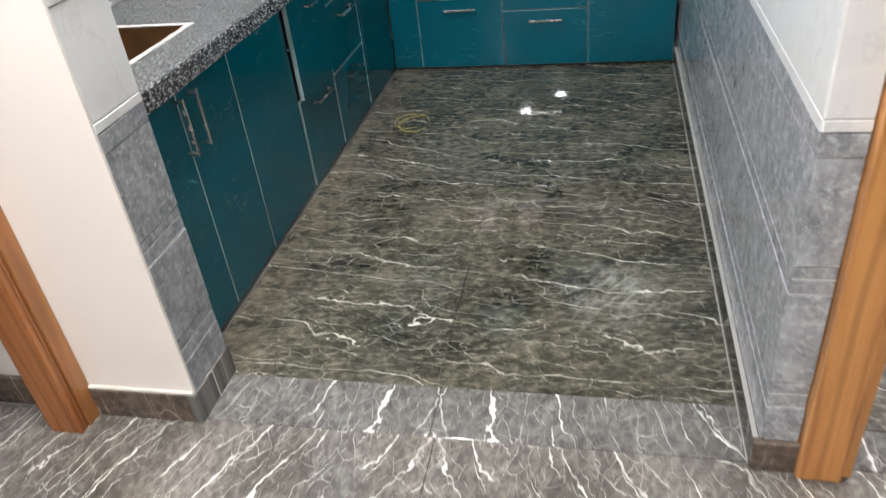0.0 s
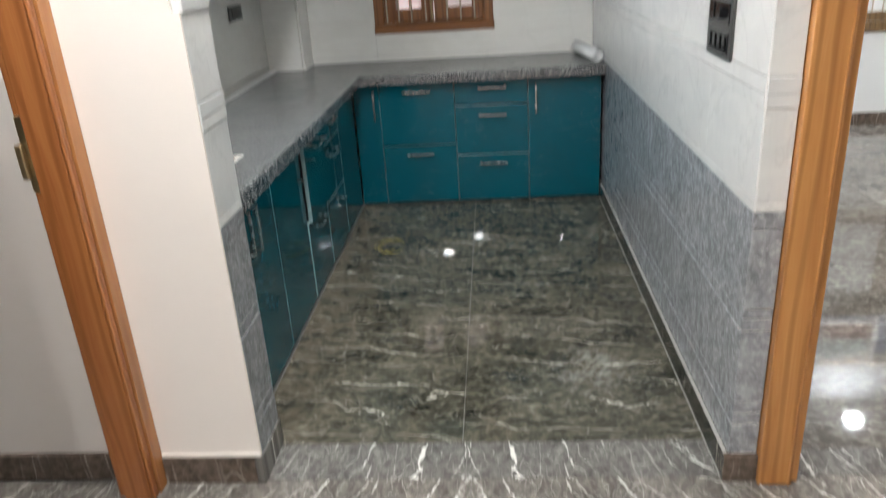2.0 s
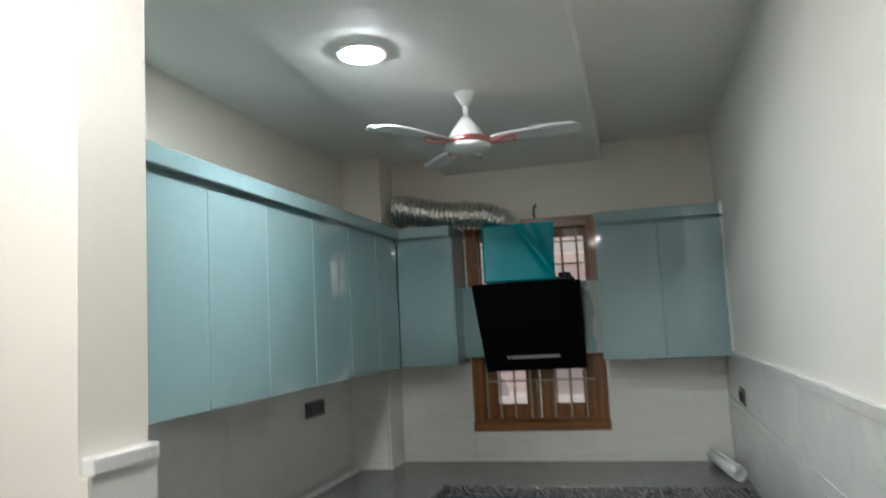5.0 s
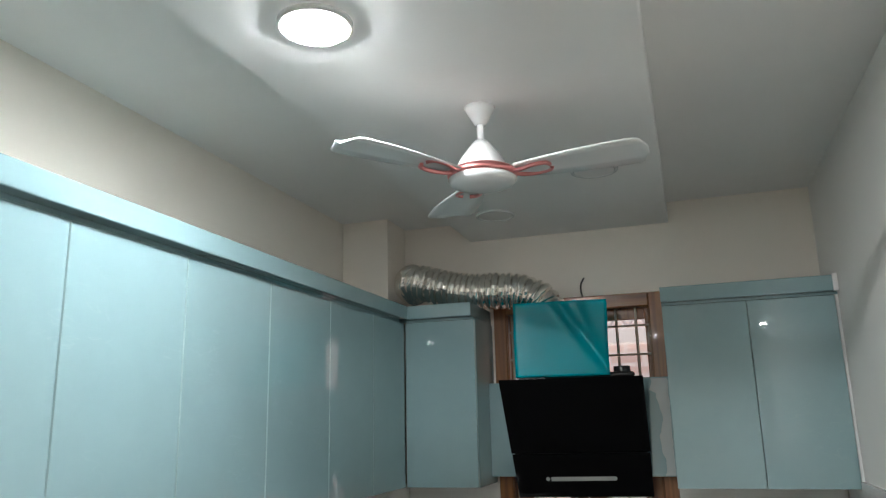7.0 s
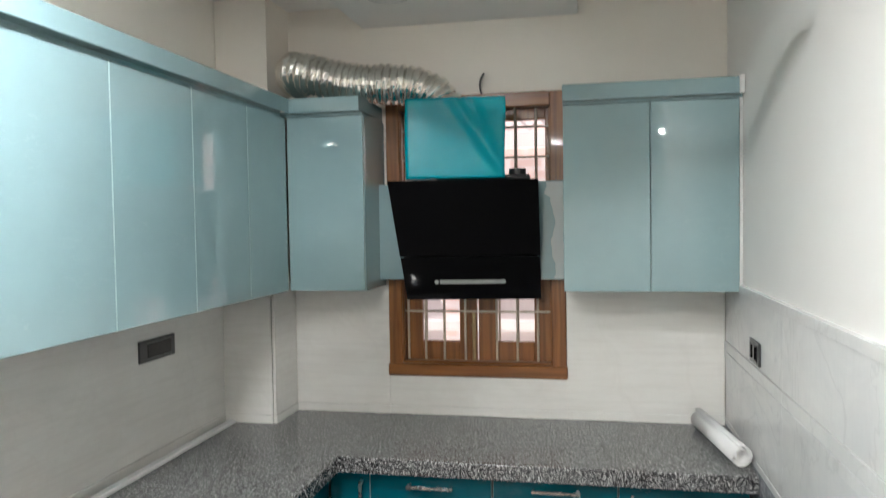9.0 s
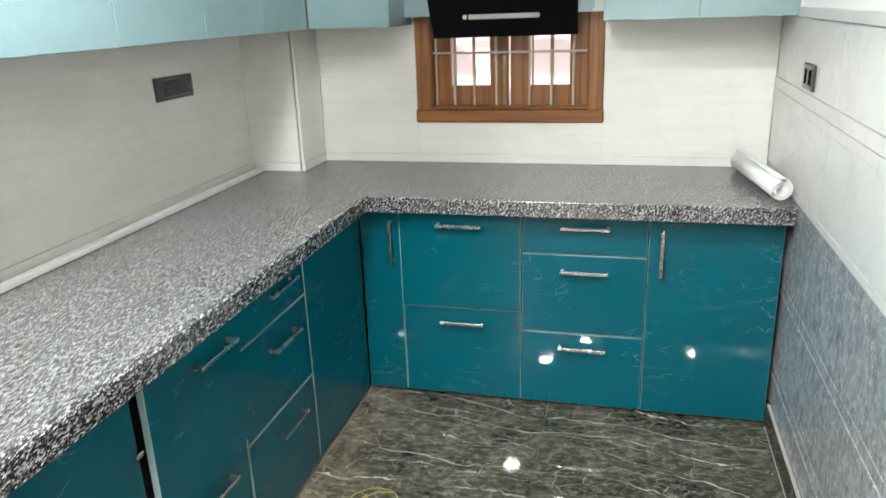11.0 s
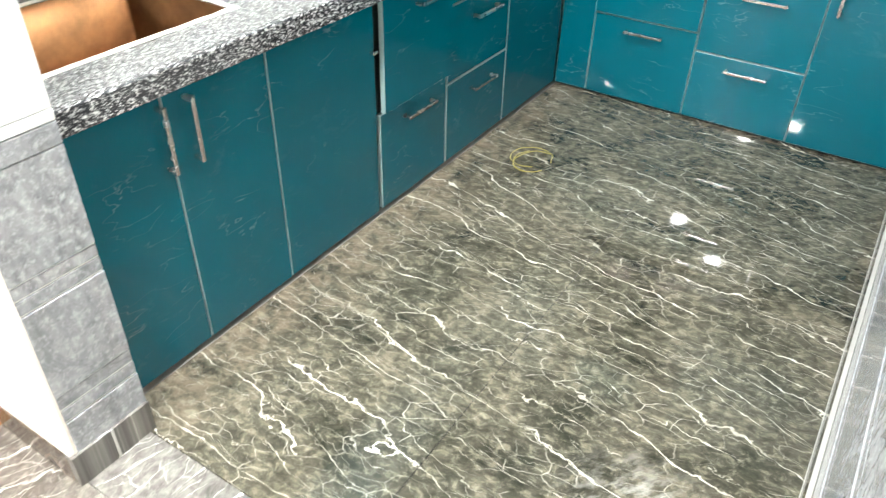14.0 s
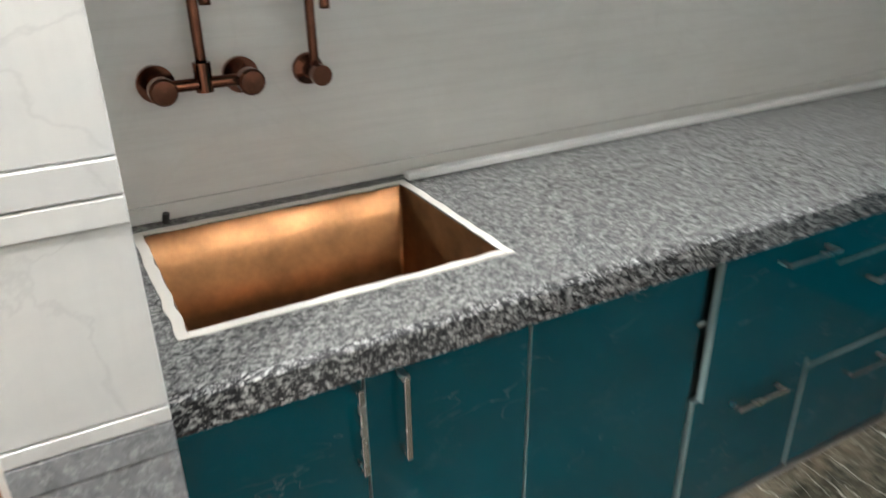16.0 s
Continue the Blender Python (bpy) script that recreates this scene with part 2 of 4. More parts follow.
def wood(name, light, dark, along="z", rough=0.3):
    m = material(name, rough, coat=0.25)
    n = Net(m)
    p = n.position()
    sc = {"z": (9, 9, 0.7), "x": (0.7, 9, 9), "y": (9, 0.7, 9)}[along]
    q = n.mapping(p, sc)
    a = n.noise(q, 2.2, 5.0, 0.6, 1.4)
    rings = n.t.nodes.new("ShaderNodeTexWave")
    rings.wave_type = "BANDS"
    rings.bands_direction = "X" if along == "z" else "Z"
    n.put(rings, "Vector", n.mapping(p, {"z": (1, 1, 0.12), "x": (0.12, 1, 1), "y": (1, 0.12, 1)}[along]))
    for k, v in (("Scale", 7.0), ("Distortion", 9.0), ("Detail", 2.5), ("Detail Scale", 0.9)):
        rings.inputs[k].default_value = v
    fine = n.noise(n.mapping(p, {"z": (60, 60, 2.5), "x": (2.5, 60, 60), "y": (60, 2.5, 60)}[along]), 4.0, 3.0)
    c = n.mix(n.ramp(a, (0.3, 0.0), (0.7, 1.0)), light, dark)
    c = n.mix(n.maths("MULTIPLY", n.ramp(rings.outputs["Fac"], (0.6, 0.0), (1.0, 1.0)), 0.5), c, tuple(v * 0.6 for v in dark))
    c = n.mix(n.maths("MULTIPLY", fine, 0.14), c, tuple(v * 0.6 for v in dark))
    n.base(c)
    n.bump(fine, 0.15, 0.001)
    return m


def granite(name, edge=False):
    m = material(name, 0.16 if not edge else 0.3)
    n = Net(m)
    p = n.position()
    q = n.mapping(p, (2.2, 0.85, 2.0), -8)
    cell = n.node("ShaderNodeTexVoronoi", Vector=q, Scale=210.0)
    grain = n.node("ShaderNodeSeparateColor", Color=cell.outputs["Color"]).outputs[0]
    fine = n.noise(q, 70.0, 3.0, 0.6)
    finer = n.noise(q, 190.0, 2.0, 0.5)
    s = n.maths("ADD", n.maths("MULTIPLY", grain, 0.16), n.maths("ADD", n.maths("MULTIPLY", fine, 0.5), n.maths("MULTIPLY", finer, 0.34)))
    if edge:
        c = n.ramp(s, (0.44, (0.010, 0.010, 0.012)), (0.51, (0.035, 0.035, 0.038)), (0.55, (0.22, 0.22, 0.22)), (0.62, (0.60, 0.60, 0.59)))
    else:
        c = n.ramp(s, (0.39, (0.024, 0.025, 0.025)), (0.46, (0.082, 0.084, 0.083)), (0.53, (0.172, 0.173, 0.17)), (0.64, (0.38, 0.378, 0.365)))
    drift = n.noise(n.mapping(p, (1, 0.5, 1)), 4.0, 2.0, 0.5)
    n.base(n.mix(n.maths("MULTIPLY", n.ramp(drift, (0.4, 0.0), (0.8, 1.0)), 0.22), c, (0.27, 0.275, 0.275)))
    n.rough(n.ramp(n.noise(p, 5.0, 3.0, 0.6), (0.3, 0.19), (0.75, 0.27)))
    return m


def metal(name, colour, rough, var=0.4, scale=12.0):
    m = material(name, rough, 1.0, colour)
    n = Net(m)
    p = n.position()
    a = n.noise(p, scale, 6.0, 0.65)
    n.base(n.mix(n.ramp(a, (0.35, 0.0), (0.75, 1.0)), colour, tuple(c * (1 - var) for c in colour)))
    n.rough(n.ramp(a, (0.3, rough), (0.8, min(1, rough * 1.7))))
    return m


def glow(name, colour, strength):
    m = material(name, 0.4, 0.0, (0.8, 0.8, 0.8))
    b = m.node_tree.nodes["Principled BSDF"]
    b.inputs["Emission Color"].default_value = (*colour, 1)
    b.inputs["Emission Strength"].default_value = strength
    return m


FLOOR_K = veined_marble("kitchen_marble", (0.024, 0.0245, 0.018), (0.122, 0.112, 0.083), (0.64, 0.60, 0.52), 0.016, dirt=True)
FLOOR_R = veined_marble("room_marble", (0.10, 0.092, 0.08), (0.21, 0.195, 0.17), (0.70, 0.66, 0.60), 0.02, slope=0.05)
FLOOR_H = veined_marble("hall_marble", (0.105, 0.095, 0.083), (0.225, 0.205, 0.182), (0.86, 0.83, 0.77), 0.025, slope=0.40, mirror=-0.385, wide=1.7, light=1.6, curl=1.15)
FLOOR_T = veined_marble("threshold_marble", (0.10, 0.096, 0.088), (0.20, 0.19, 0.175), (0.82, 0.80, 0.75), 0.04, slope=0.28, mirror=-0.40, wide=1.35, light=1.6, curl=1.0)
SKIRT = marble_floor("skirting_marble", (0.052, 0.040, 0.031), (0.118, 0.090, 0.071), (0.48, 0.42, 0.35), 30, 2.0, 1.6, rough=0.14, thin=0.02)
SKIRT_DARK = marble_floor("dark_skirting_marble", (0.018, 0.018, 0.014), (0.055, 0.052, 0.042), (0.46, 0.43, 0.37), 30, 2.0, 1.6, rough=0.08, thin=0.02)
PALE_JOINT = paint("pale_joint", (0.36, 0.35, 0.33), 0.7)
JOINT = paint("joint_grout", (0.20, 0.19, 0.175), 0.8)
WHITE_TILE = tile_stone("white_marble_tile", (0.74, 0.74, 0.72), (0.66, 0.665, 0.66), (0.50, 0.50, 0.50), 0.3, 0.10, 2.0, 0.012)
GREY_TILE = tile_stone("grey_marble_tile", (0.40, 0.41, 0.43), (0.30, 0.31, 0.328), (0.13, 0.135, 0.145), 0.42, 0.11, 3.0, 0.013, speck=0.75, lie=(5, 5, 1.6), lines=0.9)
SPLASH_TILE = tile_stone("beige_marble_splash", (0.83, 0.82, 0.785), (0.775, 0.76, 0.72), (0.58, 0.56, 0.52), 0.09, 0.05, 1.6, 0.02, 0.0, lie=(0.5, 0.5, 9.0), lines=2.2)
GROUT = paint("tile_grout", (0.62, 0.62, 0.60), 0.8)
PALE_WALL = paint("pale_wall_paint", (0.85, 0.825, 0.785))
CREAM = paint("cream_wall_paint", (0.87, 0.81, 0.725))
HALL_WHITE = paint("hall_wall_paint", (0.85, 0.79, 0.735))
CEIL_WHITE = paint("ceiling_paint", (0.88, 0.865, 0.84), 0.6)
ROOM_WHITE = paint("room_wall_paint", (0.80, 0.82, 0.82))
LIGHT_TEAL = gloss_board("light_teal_gloss", (0.262, 0.385, 0.405), 0.018, 0.08, coat=0.8, ripple=0.12)
DARK_TEAL = gloss_board("dark_teal_gloss", (0.003, 0.091, 0.127), 0.022, 0.16, 0.0, ripple=0.10)
DARK_TEAL.node_tree.nodes["Principled BSDF"].inputs["Specular IOR Level"].default_value = 0.45
TEAL_EDGE = material("teal_edge_band", 0.35, 0.0, (0.30, 0.42, 0.43))
CARCASS = material("dark_carcass", 0.5, 0.0, (0.012, 0.02, 0.024))
TEAK = wood("teak_frame", (0.56, 0.27, 0.085), (0.42, 0.175, 0.05), rough=0.2)
TEAK_RED = wood("teak_window", (0.34, 0.138, 0.036), (0.19, 0.066, 0.017))
TEAK_RED_X = wood("teak_window_rail", (0.34, 0.138, 0.036), (0.19, 0.066, 0.017), "x")
TEAK_DARK = wood("teak_olive", (0.20, 0.12, 0.045), (0.12, 0.07, 0.028))
# jamb facing: same wood as TEAK_LEFT, painted lighter for the light it catches
TEAK_FACING_LIT = wood("teak_facing_lit", (0.47, 0.21, 0.068), (0.35, 0.14, 0.045), rough=0.22)
TEAK_HEAD = wood("teak_head", (0.52, 0.24, 0.08), (0.38, 0.155, 0.05), "y", rough=0.22)
TEAK_LEFT = wood("teak_reddish", (0.41, 0.16, 0.048), (0.29, 0.097, 0.03), rough=0.22)
GRANITE = granite("grey_granite")
GRANITE_EDGE = granite("granite_edge", True)
CHROME = metal("brushed_chrome", (0.72, 0.72, 0.71), 0.2, 0.15)
COPPER = metal("copper_sink", (0.29, 0.14, 0.06), 0.28, 0.5, 9.0)
BRONZE = metal("antique_copper_tap", (0.22, 0.092, 0.055), 0.13, 0.45, 20.0)
BRASS = metal("old_brass", (0.55, 0.43, 0.24), 0.35, 0.4)
STEEL_DULL = metal("galvanised_steel", (0.55, 0.55, 0.54), 0.4, 0.25)
FOIL = metal("aluminium_foil", (0.86, 0.84, 0.79), 0.16, 0.12, 30.0)
BLACK_GLASS = material("black_glass", 0.03, 0.0, (0.004, 0.004, 0.005))
BLACK_GLASS.node_tree.nodes["Principled BSDF"].inputs["Specular IOR Level"].default_value = 0.1
PALE_STRIP = material("pale_strip", 0.4, 0.0, (0.42, 0.44, 0.42))
BLACK_METAL = material("black_metal", 0.35, 0.0, (0.012, 0.013, 0.014))
FILM = material("turquoise_film", 0.22, 0.0, (0.002, 0.29, 0.35))
FILM.node_tree.nodes["Principled BSDF"].inputs["Specular IOR Level"].default_value = 0.3
FILM_PALE = paint("pale_film", (0.50, 0.56, 0.56), 0.25, 0.2)
SOCKET_GREY = material("socket_grey", 0.35, 0.0, (0.055, 0.056, 0.055))
SOCKET_RIM = material("socket_rim", 0.3, 0.0, (0.17, 0.17, 0.165))
SOCKET_DARK = material("socket_dark", 0.12, 0.0, (0.012, 0.012, 0.013))
WHITE_PLASTIC = paint("white_plastic", (0.86, 0.86, 0.85), 0.4, 0.05)
SILICONE = paint("sealant_white", (0.74, 0.70, 0.64), 0.5, 0.15)
FAN_WHITE = material("fan_white", 0.25, 0.0, (0.78, 0.78, 0.77))
FAN_PINK = metal("fan_rose_trim", (0.72, 0.28, 0.27), 0.25, 0.1)
GRILLE = paint("grille_paint", (0.55, 0.47, 0.36), 0.4, 0.2)
WIRE = material("yellow_wire", 0.45, 0.0, (0.34, 0.28, 0.05))
CABLE = material("dark_cable", 0.5, 0.0, (0.02, 0.018, 0.016))
LAMP_KITCHEN = glow("lamp_diffuser_kitchen", (1.0, 0.98, 0.96), KITCHEN_LAMP)
LAMP_HALL = glow("lamp_diffuser_hall", (1.0, 0.95, 0.88), HALL_LAMP)
LAMP_ROOM = glow("lamp_diffuser_room", (1.0, 0.98, 0.95), ROOM_LAMP)
LAMP_OFF = material("lamp_unlit", 0.35, 0.0, (0.70, 0.69, 0.67))
GLASS = material("window_glass", 0.02, 0.0, (1, 1, 1))
GLASS.node_tree.nodes["Principled BSDF"].inputs["Transmission Weight"].default_value = 1.0
GLASS.node_tree.nodes["Principled BSDF"].inputs["IOR"].default_value = 1.05

# brick wall of the neighbouring house beyond the window; its sunlight is put in as emission
BRICK_OUT = glow("daylit_brick_glow", (1, 0.7, 0.6), 0.5)
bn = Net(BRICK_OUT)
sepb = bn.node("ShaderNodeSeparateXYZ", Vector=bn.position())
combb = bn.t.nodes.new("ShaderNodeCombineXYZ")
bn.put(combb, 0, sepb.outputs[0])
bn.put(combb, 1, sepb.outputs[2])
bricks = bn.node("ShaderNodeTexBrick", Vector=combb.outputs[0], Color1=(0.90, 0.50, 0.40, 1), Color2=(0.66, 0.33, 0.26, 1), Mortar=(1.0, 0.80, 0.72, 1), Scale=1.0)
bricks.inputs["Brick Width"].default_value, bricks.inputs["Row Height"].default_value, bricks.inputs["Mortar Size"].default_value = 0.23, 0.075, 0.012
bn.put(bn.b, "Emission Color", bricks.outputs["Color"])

# strong glow for sunlit ledges, weak glow for shaded railing and arches
LEDGE_OUT = glow("daylit_plaster_glow", (1.0, 0.82, 0.72), 0.62)
RAIL_OUT = glow("shaded_stone_glow", (0.62, 0.42, 0.36), 0.30)

# ---- mesh helpers ----


def finish(bm, name, mats, smooth=False):
    me = bpy.data.meshes.new(name)
    bm.normal_update()
    bm.to_mesh(me)
    bm.free()
    for m in (mats if isinstance(mats, (list, tuple)) else [mats]):
        me.materials.append(m)
    if smooth:
        for p in me.polygons:
            p.use_smooth = True
    return me


def part(name, bm, mats, parent=None, label="", smooth=False):
    ob = new(name, finish(bm, name, mats, smooth))
    ob.parent = parent
    if label:
        ob["label"] = label
    return ob


def thing(name, x, y, z, label, category, group="", kind="", turn=0.0):
    ob = new(name)
    ob.matrix_world = pose(x, y, z, 0, 0, turn)
    ob.empty_display_size = 0.05
    return tagged(ob, label, category, group, kind)


def box(x0, y0, z0, x1, y1, z1, bevel=0.0, bm=None, seg=1, mat=0):
    out = bm if bm is not None else bmesh.new()
    r = bmesh.ops.create_cube(out, size=1.0, matrix=Matrix.LocRotScale(((x0 + x1) / 2, (y0 + y1) / 2, (z0 + z1) / 2), None, (abs(x1 - x0), abs(y1 - y0), abs(z1 - z0))))
    faces = list({f for v in r["verts"] for f in v.link_faces})
    for f in faces:
        f.material_index = mat
    if bevel:
        edges = list({e for v in r["verts"] for e in v.link_edges})
        bmesh.ops.bevel(out, geom=edges, offset=bevel, segments=seg, affect="EDGES", profile=0.5)
    return out


def boxes(*args, bevel=0.0):
    bm = bmesh.new()
    for a in args:
        box(*a, bevel=bevel, bm=bm)
    return bm


def rod(a, b, r, seg=10, bm=None, r2=None):
    out = bm if bm is not None else bmesh.new()
    a, b = Vector(a), Vector(b)
    m = Matrix.Translation((a + b) / 2) @ (b - a).to_track_quat("Z", "Y").to_matrix().to_4x4()
    bmesh.ops.create_cone(out, cap_ends=True, segments=seg, radius1=r, radius2=r if r2 is None else r2, depth=(b - a).length, matrix=m)
    return out


def lathe(profile, seg=32):
    """A turned body round z from (radius, height) pairs."""
    bm = bmesh.new()
    rings = []
    for r, z in profile:
        rings.append([bm.verts.new((max(r, 1e-4) * math.cos(2 * math.pi * k / seg), max(r, 1e-4) * math.sin(2 * math.pi * k / seg), z)) for k in range(seg)])
    for a, b in zip(rings, rings[1:]):
        for k in range(seg):
            bm.faces.new((a[k], a[(k + 1) % seg], b[(k + 1) % seg], b[k]))
    bm.faces.new(rings[0][::-1])
    bm.faces.new(rings[-1])
    bmesh.ops.recalc_face_normals(bm, faces=bm.faces)
    return bm


def sweep(points, radius, seg=12, closed=False):
    """A tube along points; radius is a number or a function of the step."""
    bm = bmesh.new()
    pts = [Vector(p) for p in points]
    rings = []
    up = Vector((0, 0, 1))
    for i, p in enumerate(pts):
        d = (pts[min(i + 1, len(pts) - 1)] - pts[max(i - 1, 0)]).normalized()
        side = d.cross(up)
        if side.length < 0.1:
            side = d.cross(Vector((0, 1, 0)))
        side.normalize()
        top = side.cross(d)
        r = radius(i) if callable(radius) else radius
        rings.append([bm.verts.new(p + r * (math.cos(2 * math.pi * k / seg) * side + math.sin(2 * math.pi * k / seg) * top)) for k in range(seg)])
    for a, b in zip(rings, rings[1:]):
        for k in range(seg):
            bm.faces.new((a[k], a[(k + 1) % seg], b[(k + 1) % seg], b[k]))
    bm.faces.new(rings[0][::-1])
    bm.faces.new(rings[-1])
    bmesh.ops.recalc_face_normals(bm, faces=bm.faces)
    return bm


def smooth_path(ctrl, n):
    """Points along a Catmull-Rom curve."""
    c = [Vector(p) for p in ctrl]
    c = [2 * c[0] - c[1]] + c + [2 * c[-1] - c[-2]]
    out = []
    for i in range(1, len(c) - 2):
        for k in range(n):
            t = k / n
            a, b, d, e = c[i - 1], c[i], c[i + 1], c[i + 2]
            out.append(0.5 * (2 * b + (d - a) * t + (2 * a - 5 * b + 4 * d - e) * t * t + (3 * b - 3 * d + e - a) * t ** 3))
    out.append(c[-2])
    return out


def structure(name, bm, mats, label, category, smooth=False):
    return tagged(part(name, bm, mats, None, "", smooth), label, category, kind="structure")


# ---- large structure ----
floor = structure("floor", boxes((-4.2, -4.6, -0.12, 4.6, 5.6, -0.006)), JOINT, "polished dark grey marble floor with white veins", "floor")
wall_right = structure("wall_right", boxes((0.386, YF + 0.012, 0, 0.56, 4.7, CEIL + 0.4)), PALE_WALL, "partition wall with tiled dado and cream paint above", "wall")
wall_stub = structure("wall_left_stub", boxes((-1.45, YF + 0.012, 0, -1.052, YK - 0.004, HALL_CEIL), (-1.052, YF + 0.012, 0.09, XS - 0.001, YF + 0.020, 1.4065), (-1.072, YK - 0.004, 0, -1.052, YK + 0.0155, HALL_CEIL)), HALL_WHITE, "cream painted wall end with marble tiles", "wall")
wall_left = structure("wall_left", boxes((-1.86, YK - 0.004, 0, XW - 0.008, 4.7, CEIL + 0.3)), CREAM, "cream painted kitchen wall behind the long counter", "wall")
WX0, WX1, WZ0, WZ1 = -1.050, -0.268, 1.010, 2.235
wall_back = structure("wall_back", boxes((XW - 0.008, YW + 0.008, 0, WX0, 4.7, CEIL + 0.3), (WX1, YW + 0.008, 0, 0.39, 4.7, CEIL + 0.3),
                                         (WX0, YW + 0.008, 0, WX1, 4.7, WZ0), (WX0, YW + 0.008, WZ1, WX1, 4.7, CEIL + 0.3)), CREAM, "cream painted back wall with a window opening", "wall")
column = structure("corner_column", boxes((XW - 0.006, 4.27, TOP - 0.03, -1.505, YW + 0.006, CEIL)), CREAM, "boxed corner column painted cream above tiles", "column")
ceiling = structure("ceiling_kitchen", boxes((-1.86, YK - 0.1, CEIL, 0.39, 4.7, CEIL + 0.05)), CEIL_WHITE, "white plaster kitchen ceiling", "ceiling")
ceiling_panel = structure("ceiling_panel", box(-1.155, YK + 0.25, PANEL, -0.21, YW + 0.006, CEIL - 0.001, 0.004), CEIL_WHITE, "dropped white gypsum ceiling panel", "ceiling")
ceiling_hall = structure("ceiling_hall", boxes((-4.2, -4.6, HALL_CEIL, 4.6, YF + 0.1, HALL_CEIL + 0.05)), CEIL_WHITE, "white plaster hall ceiling", "ceiling")
lintel = structure("lintel", boxes((-1.052, YF + 0.012, CEIL, 0.386, YK - 0.004, HALL_CEIL)), HALL_WHITE, "cream painted beam above the kitchen opening", "wall")
wall_hall_left = structure("wall_hall_left", boxes((-4.2, 1.312, 0, -1.45, 1.45, HALL_CEIL), (-4.35, -4.6, 0, -4.2, 1.45, HALL_CEIL)), HALL_WHITE, "cream painted hall wall", "wall")
wall_hall_side = structure("wall_hall_side", boxes((-1.464, -4.6, 0, -1.357, 0.250, HALL_CEIL), (-1.464, 0.250, 2.296, -1.357, YF + 0.0115, HALL_CEIL)), HALL_WHITE, "cream painted hall wall with a teak framed doorway", "wall")
wall_hall_back = structure("wall_hall_back", boxes((-4.35, -4.75, 0, 4.75, -4.6, ROOM_CEIL)), HALL_WHITE, "cream painted hall wall behind", "wall")
wall_hall_right = structure("wall_hall_right", boxes((4.6, -4.75, 0, 4.75, 5.65, ROOM_CEIL)), HALL_WHITE, "cream painted outer wall", "wall")
RWX0, RWX1, RWZ0, RWZ1 = 2.42, 3.62, 0.72, 2.22
wall_room = structure("wall_room_far", boxes((0.56, FAR_Y, 0, RWX0, 5.65, ROOM_CEIL), (RWX1, FAR_Y, 0, 4.6, 5.65, ROOM_CEIL), (RWX0, FAR_Y, 0, RWX1, 5.65, RWZ0), (RWX0, FAR_Y, RWZ1, RWX1, 5.65, ROOM_CEIL)), ROOM_WHITE, "white painted wall of the adjoining room", "wall")
ceiling_room = structure("ceiling_room", boxes((0.56, YF + 0.1, ROOM_CEIL, 4.6, 5.65, ROOM_CEIL + 0.05), (0.56, 5.02, 2.64, 4.6, FAR_Y - 0.002, 2.92), (0.56, 4.85, 2.924, 4.6, FAR_Y - 0.002, ROOM_CEIL - 0.002)), CEIL_WHITE, "white ceiling with a stepped cornice", "ceiling")
structure("lintel_room", boxes((0.60, YF + 0.02, 2.22, 4.6, YK, ROOM_CEIL)), HALL_WHITE, "painted wall above the wide doorway", "wall")
structure("baseboard_room", box(0.56, FAR_Y - 0.015, 0, 4.6, FAR_Y - 0.001, 0.10, 0.003), SKIRT, "dark marble skirting", "baseboard")
structure("baseboard_hall", box(-4.2, 1.296, 0, -1.47, 1.311, 0.098, 0.002), SKIRT, "dark veined marble skirting", "baseboard")
structure("baseboard_stub", box(-1.346, YF - 0.002, 0, -1.0515, YF + 0.011, 0.096, 0.002), SKIRT, "dark veined marble skirting with white sealed top", "baseboard")
structure("baseboard_stub_end", box(-1.051, YF - 0.002, 0, XS + 0.006, YK + 0.016, 0.096, 0.002), FLOOR_T, "grey veined marble skirting on the wall end", "baseboard")
structure("baseboard_right", box(XR - 0.012, YF + 0.006, 0, 0.3855, YB + 0.01, 0.088, 0.002), SKIRT_DARK, "dark veined marble skirting", "baseboard")
structure("baseboard_right_end", box(XR - 0.014, YF - 0.012, 0, 0.458, YF + 0.004, 0.090, 0.002), SKIRT, "dark veined marble skirting on the wall end", "baseboard")
structure("trim_stub", box(-1.346, YF + 0.001, 0.0962, XS, YF + 0.0115, 0.106, 0.002), SILICONE, "white sealant line above the skirting", "trim")

structure("trim_right", box(XR - 0.0125, YF + 0.006, 0.0882, XR - 0.001, YB - 0.01, 0.0900, 0.0005), PALE_JOINT, "pale sealant line above the skirting", "trim")
structure("trim_right_floor", box(XR - 0.0150, YF + 0.014, 0.0003, XR - 0.0125, YB - 0.01, 0.0014, 0.0004), PALE_JOINT, "pale grout line at the foot of the skirting", "trim")

